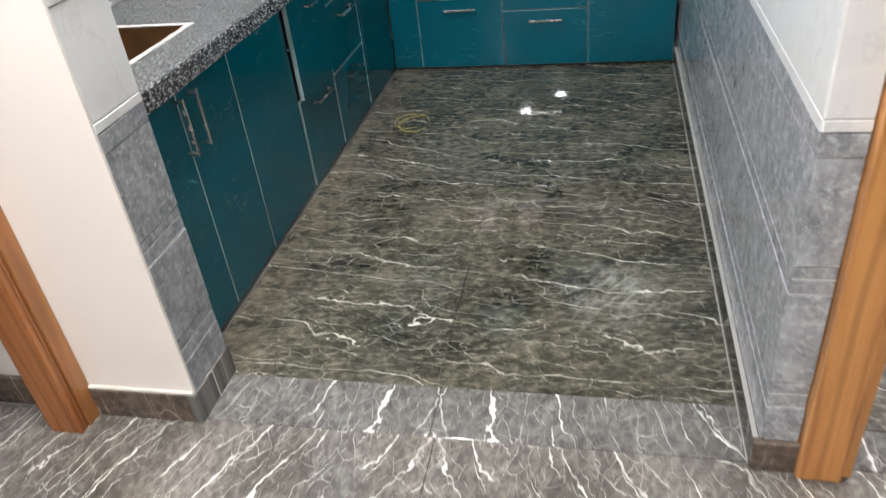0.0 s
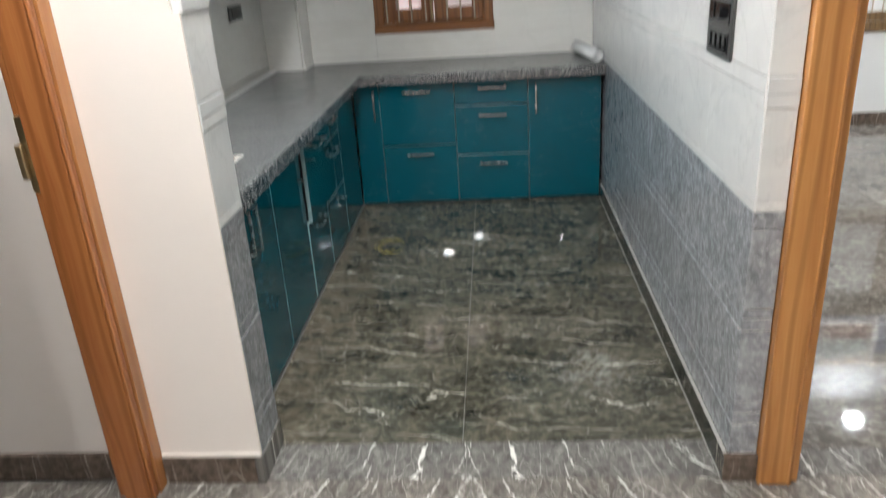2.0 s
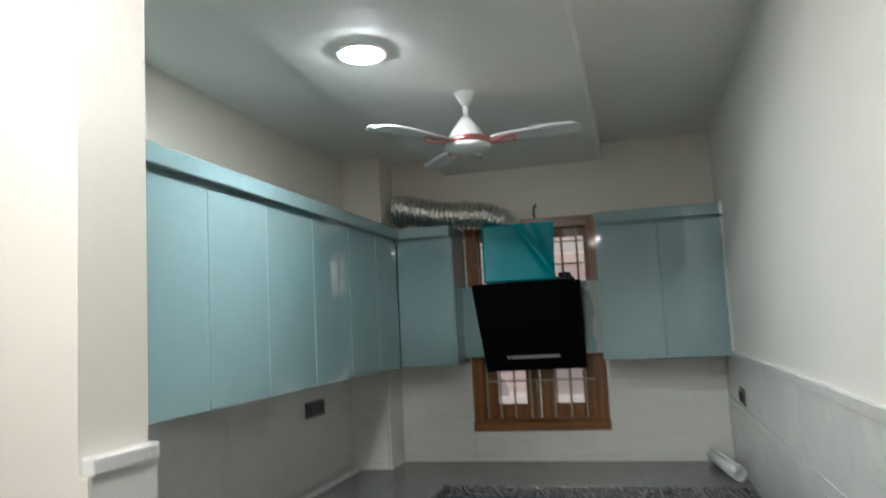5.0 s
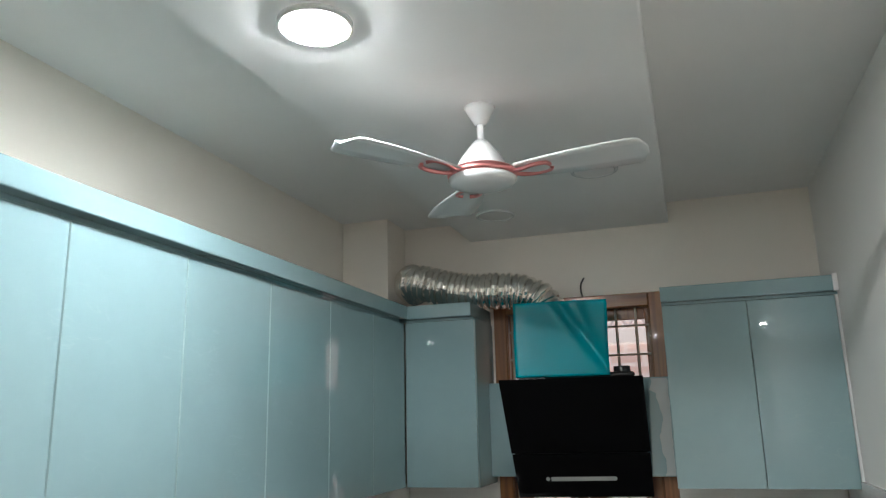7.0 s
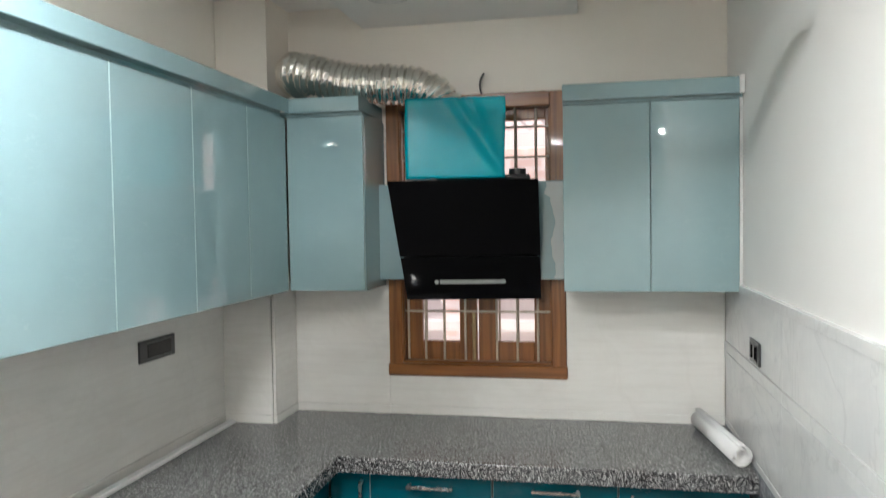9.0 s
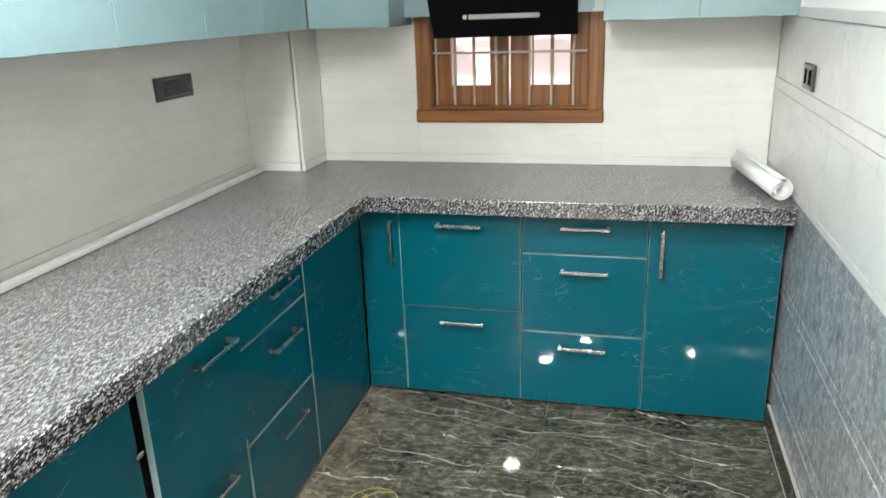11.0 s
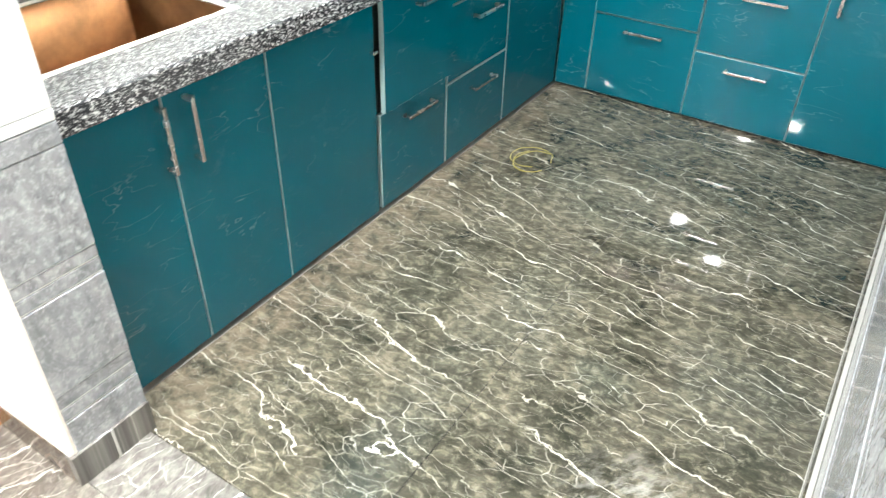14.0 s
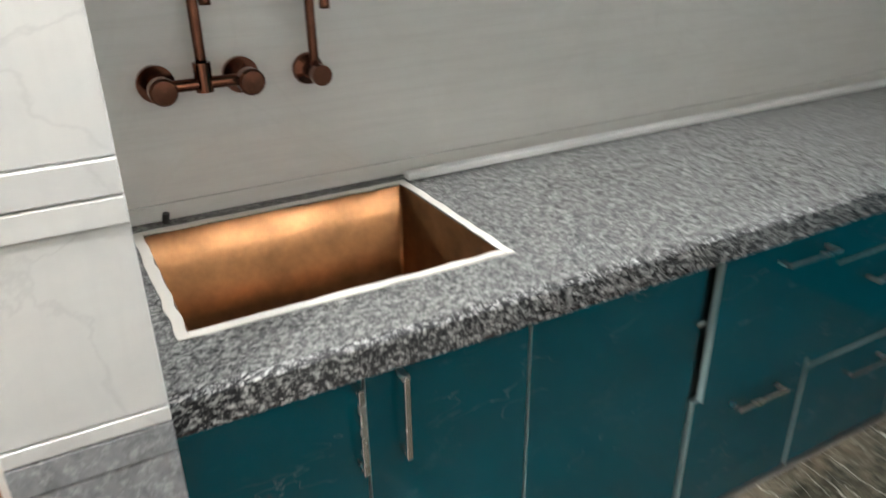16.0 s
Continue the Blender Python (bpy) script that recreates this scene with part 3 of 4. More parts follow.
# ---- door frames ----
def door_post(name, x0, x1, y0, y1, top, mat, flip, label):
    t = thing(name, (x0 + x1) / 2, (y0 + y1) / 2, 0, label, "door frame", kind="structure")
    cx, cy, w = (x0 + x1) / 2, (y0 + y1) / 2, (x1 - x0)
    s = -1 if flip else 1
    ax, bx = (x0 - cx, x1 - cx)
    # main post, a moulded bead on one edge and a rebate step on the other
    e0, e1 = (ax + 0.022, bx) if flip else (ax, bx - 0.022)
    part("post", box(e0, y0 - cy, 0, e1, y1 - cy, top, 0.004, seg=2), mat, t)
    if flip:
        part("rebate", box(ax, y0 - cy + 0.02, 0, e0 - 0.001, y1 - cy, top, 0.003), mat, t)
        part("bead", box(bx - 0.02, y0 - cy - 0.004, 0, bx - 0.010, y0 - cy + 0.003, top, 0.002), mat, t)
        part("bead", box(bx - 0.034, y0 - cy - 0.003, 0, bx - 0.026, y0 - cy + 0.003, top, 0.002), mat, t)
    else:
        part("rebate", box(e1 + 0.001, y0 - cy + 0.014, 0, bx, y1 - cy, top, 0.003), mat, t)
        part("bead", box(e1 - 0.014, y0 - cy - 0.003, 0, e1 - 0.006, y0 - cy + 0.003, top, 0.002), mat, t)
    return t


post_r = door_post("door_frame_right", 0.457, 0.575, 1.250, 1.42, 2.16, TEAK, False, "varnished teak door frame post beside the tiled wall end")


def jamb(y_open, y_wall, label):
    """A door jamb in the hall's side wall: y_open is its face in the opening, y_wall its far edge."""
    s = 1 if y_wall > y_open else -1
    t = thing("door_frame_left", -1.409, (y_open + y_wall) / 2, 0, label, "door frame", kind="structure")

    def piece(name, x0, d0, x1, d1, top, bevel, mat, seg=2):
        a, e = sorted(((y_open + s * d0), (y_open + s * d1)))
        m = t.location.y
        return part(name, box(x0 + 1.397, a - m, 0, x1 + 1.397, e - m, top, bevel, seg=seg), mat, t)

    piece("post", -1.436, 0.0, -1.350, 0.085, 2.186, 0.003, TEAK_LEFT)
    piece("rebate", -1.460, 0.014, -1.4365, 0.085, 2.186, 0.003, TEAK_LEFT)
    piece("bead", -1.349, -0.002, -1.339, 0.016, 2.186, 0.006, TEAK_LEFT, 3)
    piece("bead", -1.349, 0.0165, -1.341, 0.028, 2.186, 0.003, TEAK_LEFT)
    piece("facing", -1.349, 0.032, -1.335, 0.085, 2.219, 0.002, TEAK_FACING_LIT)
    return t


post_l = jamb(1.204, 1.289, "varnished reddish teak door frame post with brass strike")
jamb(0.335, 0.250, "varnished reddish teak door frame post")
strike = part("strike_plate", box(-0.064, -0.032, 0.99, -0.036, -0.026, 1.19, 0.002), BRASS, post_l, "tarnished brass strike plate")
part("keeper", box(-0.070, -0.052, 1.03, -0.052, -0.0325, 1.12, 0.003), BRASS, strike, "tarnished brass keeper")
head_r = thing("door_frame_head", 2.5, 1.336, 2.16, "varnished teak head of the wide doorway", "door frame", kind="structure")
part("beam", box(-2.042, -0.084, 0.001, 2.1, 0.084, 0.06, 0.004), TEAK, head_r)
head_l = thing("door_frame_head", -1.409, 0.77, 2.187, "varnished teak head of the door frame in the side wall", "door frame", kind="structure")
part("beam", box(-0.062, -0.52, 0.0, 0.047, 0.519, 0.032, 0.003), TEAK_HEAD, head_l)
part("bead", box(0.048, -0.450, -0.002, 0.058, 0.450, 0.016, 0.005), TEAK_HEAD, head_l)
part("bead", box(0.048, -0.462, 0.0165, 0.056, 0.462, 0.028, 0.003), TEAK_HEAD, head_l)
part("facing", box(-0.05, -0.525, 0.0335, 0.064, 0.519, 0.108, 0.003), TEAK_HEAD, head_l)

# ---- base cabinets ----


def slab(x0, z0, x1, z1, thick=0.018, gap=0.0022):
    """A cabinet front in its own plane: x across, z up, its face at y = 0 looking to -y; the edge band takes slot 1."""
    bm = bmesh.new()
    box(x0 + gap, 0, z0 + gap, x1 - gap, thick, z1 - gap, 0.0012, bm)
    for f in bm.faces:
        f.material_index = 0 if abs(f.normal.y) > 0.9 else 1
    return bm


def bar_handle(parent, x, z, length=0.172, upright=False):
    """A square chrome bar on two feet, 30 mm off the front."""
    bm = bmesh.new()
    h, w = length / 2, 0.0055
    if upright:
        box(-w, -0.033, -h, w, -0.023, h, 0.0015, bm)
    else:
        box(-h, -0.033, -w, h, -0.023, w, 0.0015, bm)
    ob = part("handle", bm, CHROME, parent, "chrome bar handle")
    for s in (-1, 1):
        fx, fz = (0, s * (h - 0.008)) if upright else (s * (h - 0.008), 0)
        part("foot", box(fx - w, -0.024, fz - w, fx + w, -0.0005, fz + w, 0.001), CHROME, ob)
    ob.location = (x, 0, z)
    return ob


def base_unit(x, y, turn, width, fronts, label, group, depth=0.54, top=0.772):
    """fronts: (kind, x0, z0, x1, z1, proud, handle) with handle ('h'|'v', x, z) or None."""
    t = thing("base_cabinet", x, y, 0, label, "cabinet", group, turn=turn)
    part("carcass", box(0.001, 0.021, 0.0, width - 0.001, depth, top - 0.003), CARCASS, t)
    for kind, x0, z0, x1, z1, proud, handle in fronts:
        f = part(kind, slab(x0, z0, x1, z1), (DARK_TEAL, TEAL_EDGE), t)
        f.location = (0, -proud, 0)
        if handle:
            bar_handle(f, handle[1], handle[2], upright=handle[0] == "v")
    return t


TB, TT = 0.012, 0.772
GB = "kitchen base cabinets"
# back run, looking towards the door
base_unit(-1.142, YB, 0, 0.16, [("door", 0, TB, 0.16, TT, 0, ("v", 0.127, 0.64))], "narrow dark teal gloss base cabinet in the corner", GB)
base_unit(-0.982, YB, 0, 0.46, [("drawer_front", 0, 0.385, 0.46, TT, 0.012, ("h", 0.233, 0.717)), ("drawer_front", 0, TB, 0.46, 0.381, 0, ("h", 0.233, 0.327))],
          "dark teal gloss base cabinet with two deep drawers", GB)
base_unit(-0.522, YB, 0, 0.445, [("drawer_front", 0, 0.618, 0.445, TT, 0, ("h", 0.228, 0.721)), ("drawer_front", 0, 0.309, 0.445, 0.616, 0, ("h", 0.228, 0.556)),
                                ("drawer_front", 0, TB, 0.445, 0.307, 0, ("h", 0.226, 0.254))], "dark teal gloss base cabinet with three drawers", GB)
base_unit(-0.077, YB, 0, 0.438, [("door", 0, TB, 0.438, TT, 0, ("v", 0.046, 0.64))], "dark teal gloss base cabinet with one wide door", GB)
# long run along the left wall: its x goes towards the back wall
base_unit(XL, 1.474, 90, 0.648, [("door", 0, TB, 0.310, TT, 0, ("v", 0.294, 0.642)), ("door", 0.310, TB, 0.640, TT, 0, ("v", 0.374, 0.642))],
          "dark teal gloss sink cabinet with two doors", GB, top=0.60)
base_unit(XL, 2.122, 90, 0.445, [("door", -0.008, TB, 0.443, TT, 0, None)], "dark teal gloss cabinet with a plain panel door", GB)
pull = base_unit(XL, 2.580, 90, 0.402, [("drawer_front", 0, 0.384, 0.400, TT, 0.022, ("h", 0.26, 0.700)), ("drawer_front", 0, TB, 0.400, 0.376, 0, ("h", 0.215, 0.322))],
                 "dark teal base cabinet with an upper drawer slightly open", GB)
base_unit(XL, 2.986, 90, 0.443, [("drawer_front", 0, 0.622, 0.443, TT, 0, ("h", 0.268, 0.712)), ("drawer_front", 0, 0.338, 0.443, 0.620, 0, ("h", 0.255, 0.546)),
                                 ("drawer_front", 0, TB, 0.443, 0.334, 0, ("h", 0.245, 0.266))], "dark teal gloss base cabinet with three drawers", GB)
base_unit(XL, 3.431, 90, 0.510, [("door", 0, TB, 0.510, TT, 0, None)], "dark teal blind corner panel in shadow", GB, 0.3)
latch = thing("cabinet_latch", XL, 2.552, 0.60, "small grey latch on the plain cabinet door", "latch")
part("latch_body", box(-0.001, -0.012, -0.006, 0.016, 0.012, 0.006, 0.002), CHROME, latch)

# ---- worktop: one L of granite with a sink cut-out ----
SX0, SX1, SY0, SY1 = -1.668, -1.250, 1.548, 2.115
worktop = thing("worktop", -1.4, 3.0, TOP, "grey speckled granite worktop in an L shape", "worktop")


OX, OY = -1.081, 3.867
LX, LY = XW - 0.001, YW


def l_slab():
    """The stone as one sheet with a hole, given thickness."""
    bm = bmesh.new()
    xs = [LX, SX0, SX1, OX, XR - 0.001]
    ys = [YK, SY0, SY1, OY, LY]
    v = [[bm.verts.new((x + 1.4, y - 3.0, 0.0)) for y in ys] for x in xs]
    for i in range(4):
        for k in range(4):
            if (i == 1 and k == 1) or (i == 3 and k < 3):
                continue
            bm.faces.new((v[i][k], v[i + 1][k], v[i + 1][k + 1], v[i][k + 1]))
    for one in [w for w in bm.verts if not w.link_faces]:
        bm.verts.remove(one)
    low = bmesh.ops.extrude_face_region(bm, geom=bm.faces[:])
    for g in low["geom"]:
        if isinstance(g, bmesh.types.BMVert):
            g.co.z -= 0.024
    bmesh.ops.recalc_face_normals(bm, faces=bm.faces)
    return bm


part("stone_top", l_slab(), GRANITE, worktop)
part("front_edge", box(OX - 0.022 + 1.4, YK - 3.0, -0.056, OX + 0.0035 + 1.4, OY - 3.0 - 0.003, 0.0012, 0.004, seg=2), GRANITE_EDGE, worktop, "rough black and white granite edge")
part("front_edge", box(OX - 0.022 + 1.4, OY - 0.0035 - 3.0, -0.056, XR - 0.0015 + 1.4, OY + 0.022 - 3.0, 0.0012, 0.004, seg=2), GRANITE_EDGE, worktop, "rough black and white granite edge")

# ---- sink ----
sink = thing("sink", (SX0 + SX1) / 2, (SY0 + SY1) / 2, TOP, "copper coloured sink basin set in the granite", "sink")
hx, hy = (SX1 - SX0) / 2, (SY1 - SY0) / 2
bm = bmesh.new()
D, R = 0.27, 0.012
ring_t = [bm.verts.new(p) for p in ((-hx, -hy, -0.001), (hx, -hy, -0.001), (hx, hy, -0.001), (-hx, hy, -0.001))]
ring_b = [bm.verts.new((v.co.x * 0.975, v.co.y * 0.98, -D)) for v in ring_t]
for k in range(4):
    bm.faces.new((ring_t[k], ring_b[k], ring_b[(k + 1) % 4], ring_t[(k + 1) % 4]))
bm.faces.new(ring_b)
bmesh.ops.bevel(bm, geom=[e for e in bm.edges if not e.is_boundary], offset=R, segments=4, affect="EDGES", profile=0.5)
bmesh.ops.recalc_face_normals(bm, faces=bm.faces)
bm.normal_update()
bmesh.ops.solidify(bm, geom=bm.faces[:], thickness=0.002)
part("basin", bm, COPPER, sink, smooth=True)
part("drain", lathe([(0.045, -D + 0.002), (0.045, -D + 0.006), (0.03, -D + 0.004)], 24), CHROME, sink, "round steel drain")
w = 0.019
for a in ((-hx - w, -hy - w, hx + w, -hy), (-hx - w, hy, hx + w, hy + w), (-hx - w, -hy, -hx, hy), (hx, -hy, hx + w, hy)):
    bm = box(a[0], a[1], 0.0005, a[2], a[3], 0.0035, 0.001)
    bmesh.ops.subdivide_edges(bm, edges=[e for e in bm.edges if e.calc_length() > 0.1], cuts=30)
    for v in bm.verts:
        v.co.x += 0.004 * noise.noise(v.co * 22)
        v.co.y += 0.004 * noise.noise(v.co * 22 + Vector((5, 3, 1)))
    part("sealant", bm, SILICONE, sink, "smeared white sealant round the rim")

# ---- taps on the left wall ----


def mixer(x, y, z):
    t = thing("sink_mixer_tap", x, y, z, "antique copper wall mixer tap with two round knobs", "tap")
    for s in (-1, 1):
        part("flange", rod((0.0005, s * 0.082, 0), (0.014, s * 0.082, 0), 0.036, 24), BRONZE, t, smooth=False)
        part("inlet", rod((0.012, s * 0.082, 0), (0.06, s * 0.082, 0), 0.013, 16), BRONZE, t)
        part("knob", lathe([(0.0, 0.0), (0.020, 0.001), (0.026, 0.006), (0.026, 0.030), (0.022, 0.036), (0, 0.037)], 18), BRONZE, t)
        t.children[-1].matrix_basis = pose(0.062, s * 0.082, 0, 0, 90, 0)
    part("bridge", rod((0.05, -0.082, 0), (0.05, 0.082, 0), 0.012, 16), BRONZE, t)
    part("spout_base", rod((0.05, 0, -0.016), (0.05, 0, 0.04), 0.017, 18), BRONZE, t)
    pts = smooth_path([(0.05, 0, 0.03), (0.05, 0, 0.20), (0.065, -0.0, 0.27), (0.105, 0, 0.30), (0.148, 0, 0.265), (0.157, 0, 0.20), (0.157, 0, 0.155)], 8)
    part("spout", sweep(pts, 0.0105, 14), BRONZE, t, smooth=True)
    return t


def pillar_tap(x, y, z):
    t = thing("sink_tap", x, y, z, "antique copper single wall tap with curved spout", "tap")
    part("flange", lathe([(0.0, 0.0005), (0.034, 0.001), (0.031, 0.010), (0.018, 0.018), (0, 0.019)], 24), BRONZE, t)
    t.children[-1].matrix_basis = pose(0, 0, 0, 0, 90, 0)
    part("body", rod((0.012, 0, 0), (0.07, 0, 0), 0.014, 16), BRONZE, t)
    part("knob", rod((0.068, 0, 0), (0.088, 0.0, 0), 0.021, 18), BRONZE, t)
    pts = smooth_path([(0.045, 0, 0.008), (0.045, 0, 0.16), (0.06, 0.0, 0.24), (0.10, -0.004, 0.275), (0.143, -0.006, 0.24), (0.152, -0.008, 0.19), (0.152, -0.008, 0.138)], 8)
    part("spout", sweep(pts, 0.010, 14), BRONZE, t, smooth=True)
    return t


mixer(XW + 0.004, 1.712, 1.110)
pillar_tap(XW + 0.004, 1.938, 1.105)

clip = thing("pipe_clip", XW + 0.018, 1.60, TOP, "small dark pipe clip behind the sink", "clip")
part("clip_body", rod((0, 0, 0.0006), (0.004, 0.004, 0.022), 0.007, 10), CABLE, clip)

# ---- wall strip and small things on the worktop ----
strip = thing("plastic_channel", XW + 0.049, 3.19, TOP, "white plastic channel lying along the wall", "trim")
part("channel", box(-0.017, -1.05, 0.0008, 0.011, 1.05, 0.018, 0.002), WHITE_PLASTIC, strip)

roll = thing("paper_roll", 0.294, 4.17, TOP, "white rolled up sheet lying on the worktop", "paper roll", turn=9)
bm = bmesh.new()
N, TURNS = 90, 2.3
prev = None
for k in range(N + 1):
    a = 2 * math.pi * TURNS * k / N
    r = 0.009 + 0.031 * k / N
    a0 = (r * math.cos(a), -0.235 + 0.006 * math.sin(a * 0.7), 0.043 + r * math.sin(a))
    a1 = (r * 0.95 * math.cos(a) + 0.004, 0.27 + 0.012 * math.cos(a), 0.043 + r * math.sin(a))
    cur = (bm.verts.new(a0), bm.verts.new(a1))
    if prev:
        bm.faces.new((prev[0], cur[0], cur[1], prev[1]))
    prev = cur
bm.normal_update()
bmesh.ops.solidify(bm, geom=bm.faces[:], thickness=0.0016)
part("rolled_sheet", bm, WHITE_PLASTIC, roll, smooth=True)

wire = thing("yellow_wire", -0.90, 3.2, 0, "thin yellow wire loop lying on the floor", "wire")
pts = smooth_path([(0.06, 0.10, 0.004), (0.0, 0.085, 0.005), (-0.035, 0.02, 0.004), (-0.03, -0.05, 0.006), (0.02, -0.085, 0.004), (0.065, -0.07, 0.004), (0.09, -0.04, 0.004)], 7)
part("wire_loop", sweep(pts, 0.0016, 6), WIRE, wire, smooth=True)
pts = smooth_path([(0.10, 0.02, 0.0125), (0.07, 0.085, 0.0125), (0.0, 0.10, 0.0125), (-0.06, 0.05, 0.0125), (-0.055, -0.03, 0.0125), (0.0, -0.065, 0.0125), (0.055, -0.05, 0.0125)], 7)
part("wire_loop", sweep(pts, 0.0014, 6), WIRE, wire, smooth=True)
pts = smooth_path([(-0.02, 0.07, 0.0075), (-0.045, 0.0, 0.0085), (-0.01, -0.08, 0.0085), (0.05, -0.09, 0.0085)], 7)
part("wire_loop", sweep(pts, 0.0016, 6), WIRE, wire, smooth=True)

# ---- upper cabinets ----
UB, UT = 1.41, 2.124


def upper_unit(x, y, turn, width, doors, label, depth=0.315):
    t = thing("wall_cabinet", x, y, UB, label, "cabinet", "kitchen wall cabinets", turn=turn)
    part("carcass", box(0.0005, 0.020, 0.0, width - 0.0005, depth, UT - UB), LIGHT_TEAL, t)
    for x0, x1 in doors:
        part("door", slab(x0, 0.0, x1, UT - UB - 0.002, gap=0.0016), (LIGHT_TEAL, TEAL_EDGE), t)
    return t


UX = -1.388
for y0, y1, mid in ((1.475, 2.25, 1.86), (2.25, 3.045, 2.64), (3.045, 3.83, 3.45)):
    upper_unit(UX, y0, 90, y1 - y0, [(0, mid - y0), (mid - y0, y1 - y0)], "light teal gloss wall cabinet with two doors")
upper_unit(UX, 3.83, 90, 0.347, [(0, 0.347)], "light teal gloss corner wall cabinet")
upper_unit(UX + 0.003, YU, 0, 0.325, [(0, 0.325)], "light teal gloss wall cabinet beside the cooker hood", 0.315)
upper_unit(-0.266, YU, 0, 0.638, [(0, 0.322), (0.322, 0.638)], "light teal gloss wall cabinet with two doors by the window", 0.315)


OVER = 0.028


def pelmet(x0, y0, x1, y1, face, label):
    t = thing("pelmet", (x0 + x1) / 2, (y0 + y1) / 2, UT, label, "cornice", "cabinet pelmets")
    hx, hy = (x1 - x0) / 2, (y1 - y0) / 2
    back = OVER + 0.012
    part("groove", box(-hx, -hy + (back if face == "y" else 0), 0.0005, hx - (back if face == "x" else 0), hy, 0.011), LIGHT_TEAL, t)
    part("board", box(-hx, -hy, 0.0115, hx, hy, 0.071, 0.002), LIGHT_TEAL, t)
    return t


pelmet(XW + 0.003, 1.475, UX + OVER, YU - OVER - 0.002, "x", "light teal gloss pelmet above the long wall cabinets")
pelmet(XW + 0.222, YU - OVER, -1.066, YW - 0.003, "y", "light teal gloss pelmet above the corner cabinet")
right_pelmet = pelmet(-0.266, YU - OVER, 0.384, YW - 0.003, "y", "light teal gloss pelmet above the short wall cabinets")
part("end_cap", box(0.306, -0.180, 0.008, 0.3245, -0.1735, 0.076, 0.002), WHITE_PLASTIC, right_pelmet, "bare white end of the board")

filler = thing("filler_strip", 0.379, YU + 0.01, UB, "narrow white filler strip between wall cabinet and wall", "trim")
part("strip", box(-0.0055, 0.0, 0.004, 0.0055, 0.02, UT - UB, 0.001), WHITE_PLASTIC, filler)
backing = thing("hood_backing_panel", -0.652, 4.41, 1.44, "light teal board behind the cooker hood", "panel")
part("board", box(-0.414, -0.008, 0, 0.384, 0.010, 0.41, 0.0015), LIGHT_TEAL, backing)

rng = random.Random(11)
bm = bmesh.new()
torn = []
for k in range(26):
    z = 0.004 + 0.401 * k / 25
    edge = 0.336 + 0.010 * math.sin(k * 0.55) + rng.uniform(-0.004, 0.004) - (0.034 if k > 21 else 0.0)
    torn.append((bm.verts.new((edge, -0.0092, z)), bm.verts.new((0.378 + rng.uniform(-0.002, 0.002), -0.0092, z))))
for a, b in zip(torn, torn[1:]):
    bm.faces.new((a[0], a[1], b[1], b[0]))
bm.normal_update()
bmesh.ops.solidify(bm, geom=bm.faces[:], thickness=0.0006)
part("masking_film", bm, FILM_PALE, backing, "torn strip of pale protective film")

# ---- cooker hood ----
hood = thing("cooker_hood", -0.650, 4.285, 1.358, "black glass slanted cooker hood hanging slightly crooked", "cooker hood", turn=7)


def leaning(x0, x1, s0, s1, t0, t1, bevel=0.0, mat=0):
    """A slab in the hood's leaning plane: s runs up the slope from 0 to 1, t is the depth behind the glass."""
    bm = box(x0, t0, s0, x1, t1, s1, bevel)
    for v in bm.verts:
        s = v.co.z
        v.co = Vector((v.co.x * (0.955 + 0.045 * s) + 0.014 - 0.034 * s, v.co.y + 0.095 - 0.195 * s, s * 0.492))
    return bm


part("upper_glass", leaning(-0.297, 0.297, 0.378, 1.0, 0.0, 0.008, 0.002), BLACK_GLASS, hood)
part("lower_glass", leaning(-0.295, 0.295, 0.0, 0.370, 0.0, 0.008, 0.002), BLACK_GLASS, hood)
part("body", leaning(-0.285, 0.285, 0.02, 0.97, 0.010, 0.075, 0.004), BLACK_METAL, hood)
part("light_strip", leaning(-0.14, 0.14, 0.14, 0.175, -0.004, -0.0005, 0.001), PALE_STRIP, hood, "pale metal control strip")
for s in (-1, 1):
    part("strip_end", rod((s * 0.14, 0.0645, 0.0775), (s * 0.14, 0.061, 0.0775), 0.0086, 12), PALE_STRIP, hood)
part("motor_box", box(-0.13, -0.03, 0.492, 0.25, 0.10, 0.515, 0.008), BLACK_METAL, hood)
part("motor_knob", rod((0.20, 0.02, 0.515), (0.20, 0.02, 0.540), 0.035, 20), BLACK_METAL, hood)
bm = bmesh.new()
box(-0.245, -0.075, 0.50, 0.150, 0.10, 0.818, 0.0, bm)
bmesh.ops.subdivide_edges(bm, edges=bm.edges[:], cuts=26, use_grid_fill=True)
for v in bm.verts:
    c = v.co
    fold = math.exp(-((c.x + 0.055 - (0.82 - c.z) * 0.66) / 0.026) ** 2) + 0.6 * math.exp(-((c.x - 0.02 - (0.82 - c.z) * 0.40) / 0.02) ** 2)
    amp = min(1.0, (c.z - 0.50) / 0.08) * 0.018 * fold + 0.0022 * noise.noise(c * 5) + 0.0005 * noise.noise(c * 26)
    if c.y < -0.05:
        c.y -= amp
    c.x += 0.006 * noise.noise(c * 6 + Vector((3, 1, 2))) + (0.01 if c.x > 0.1 else 0) * (c.z - 0.6)
part("chimney_cover", bm, FILM, hood, "steel chimney cover in wrinkled turquoise film", True)

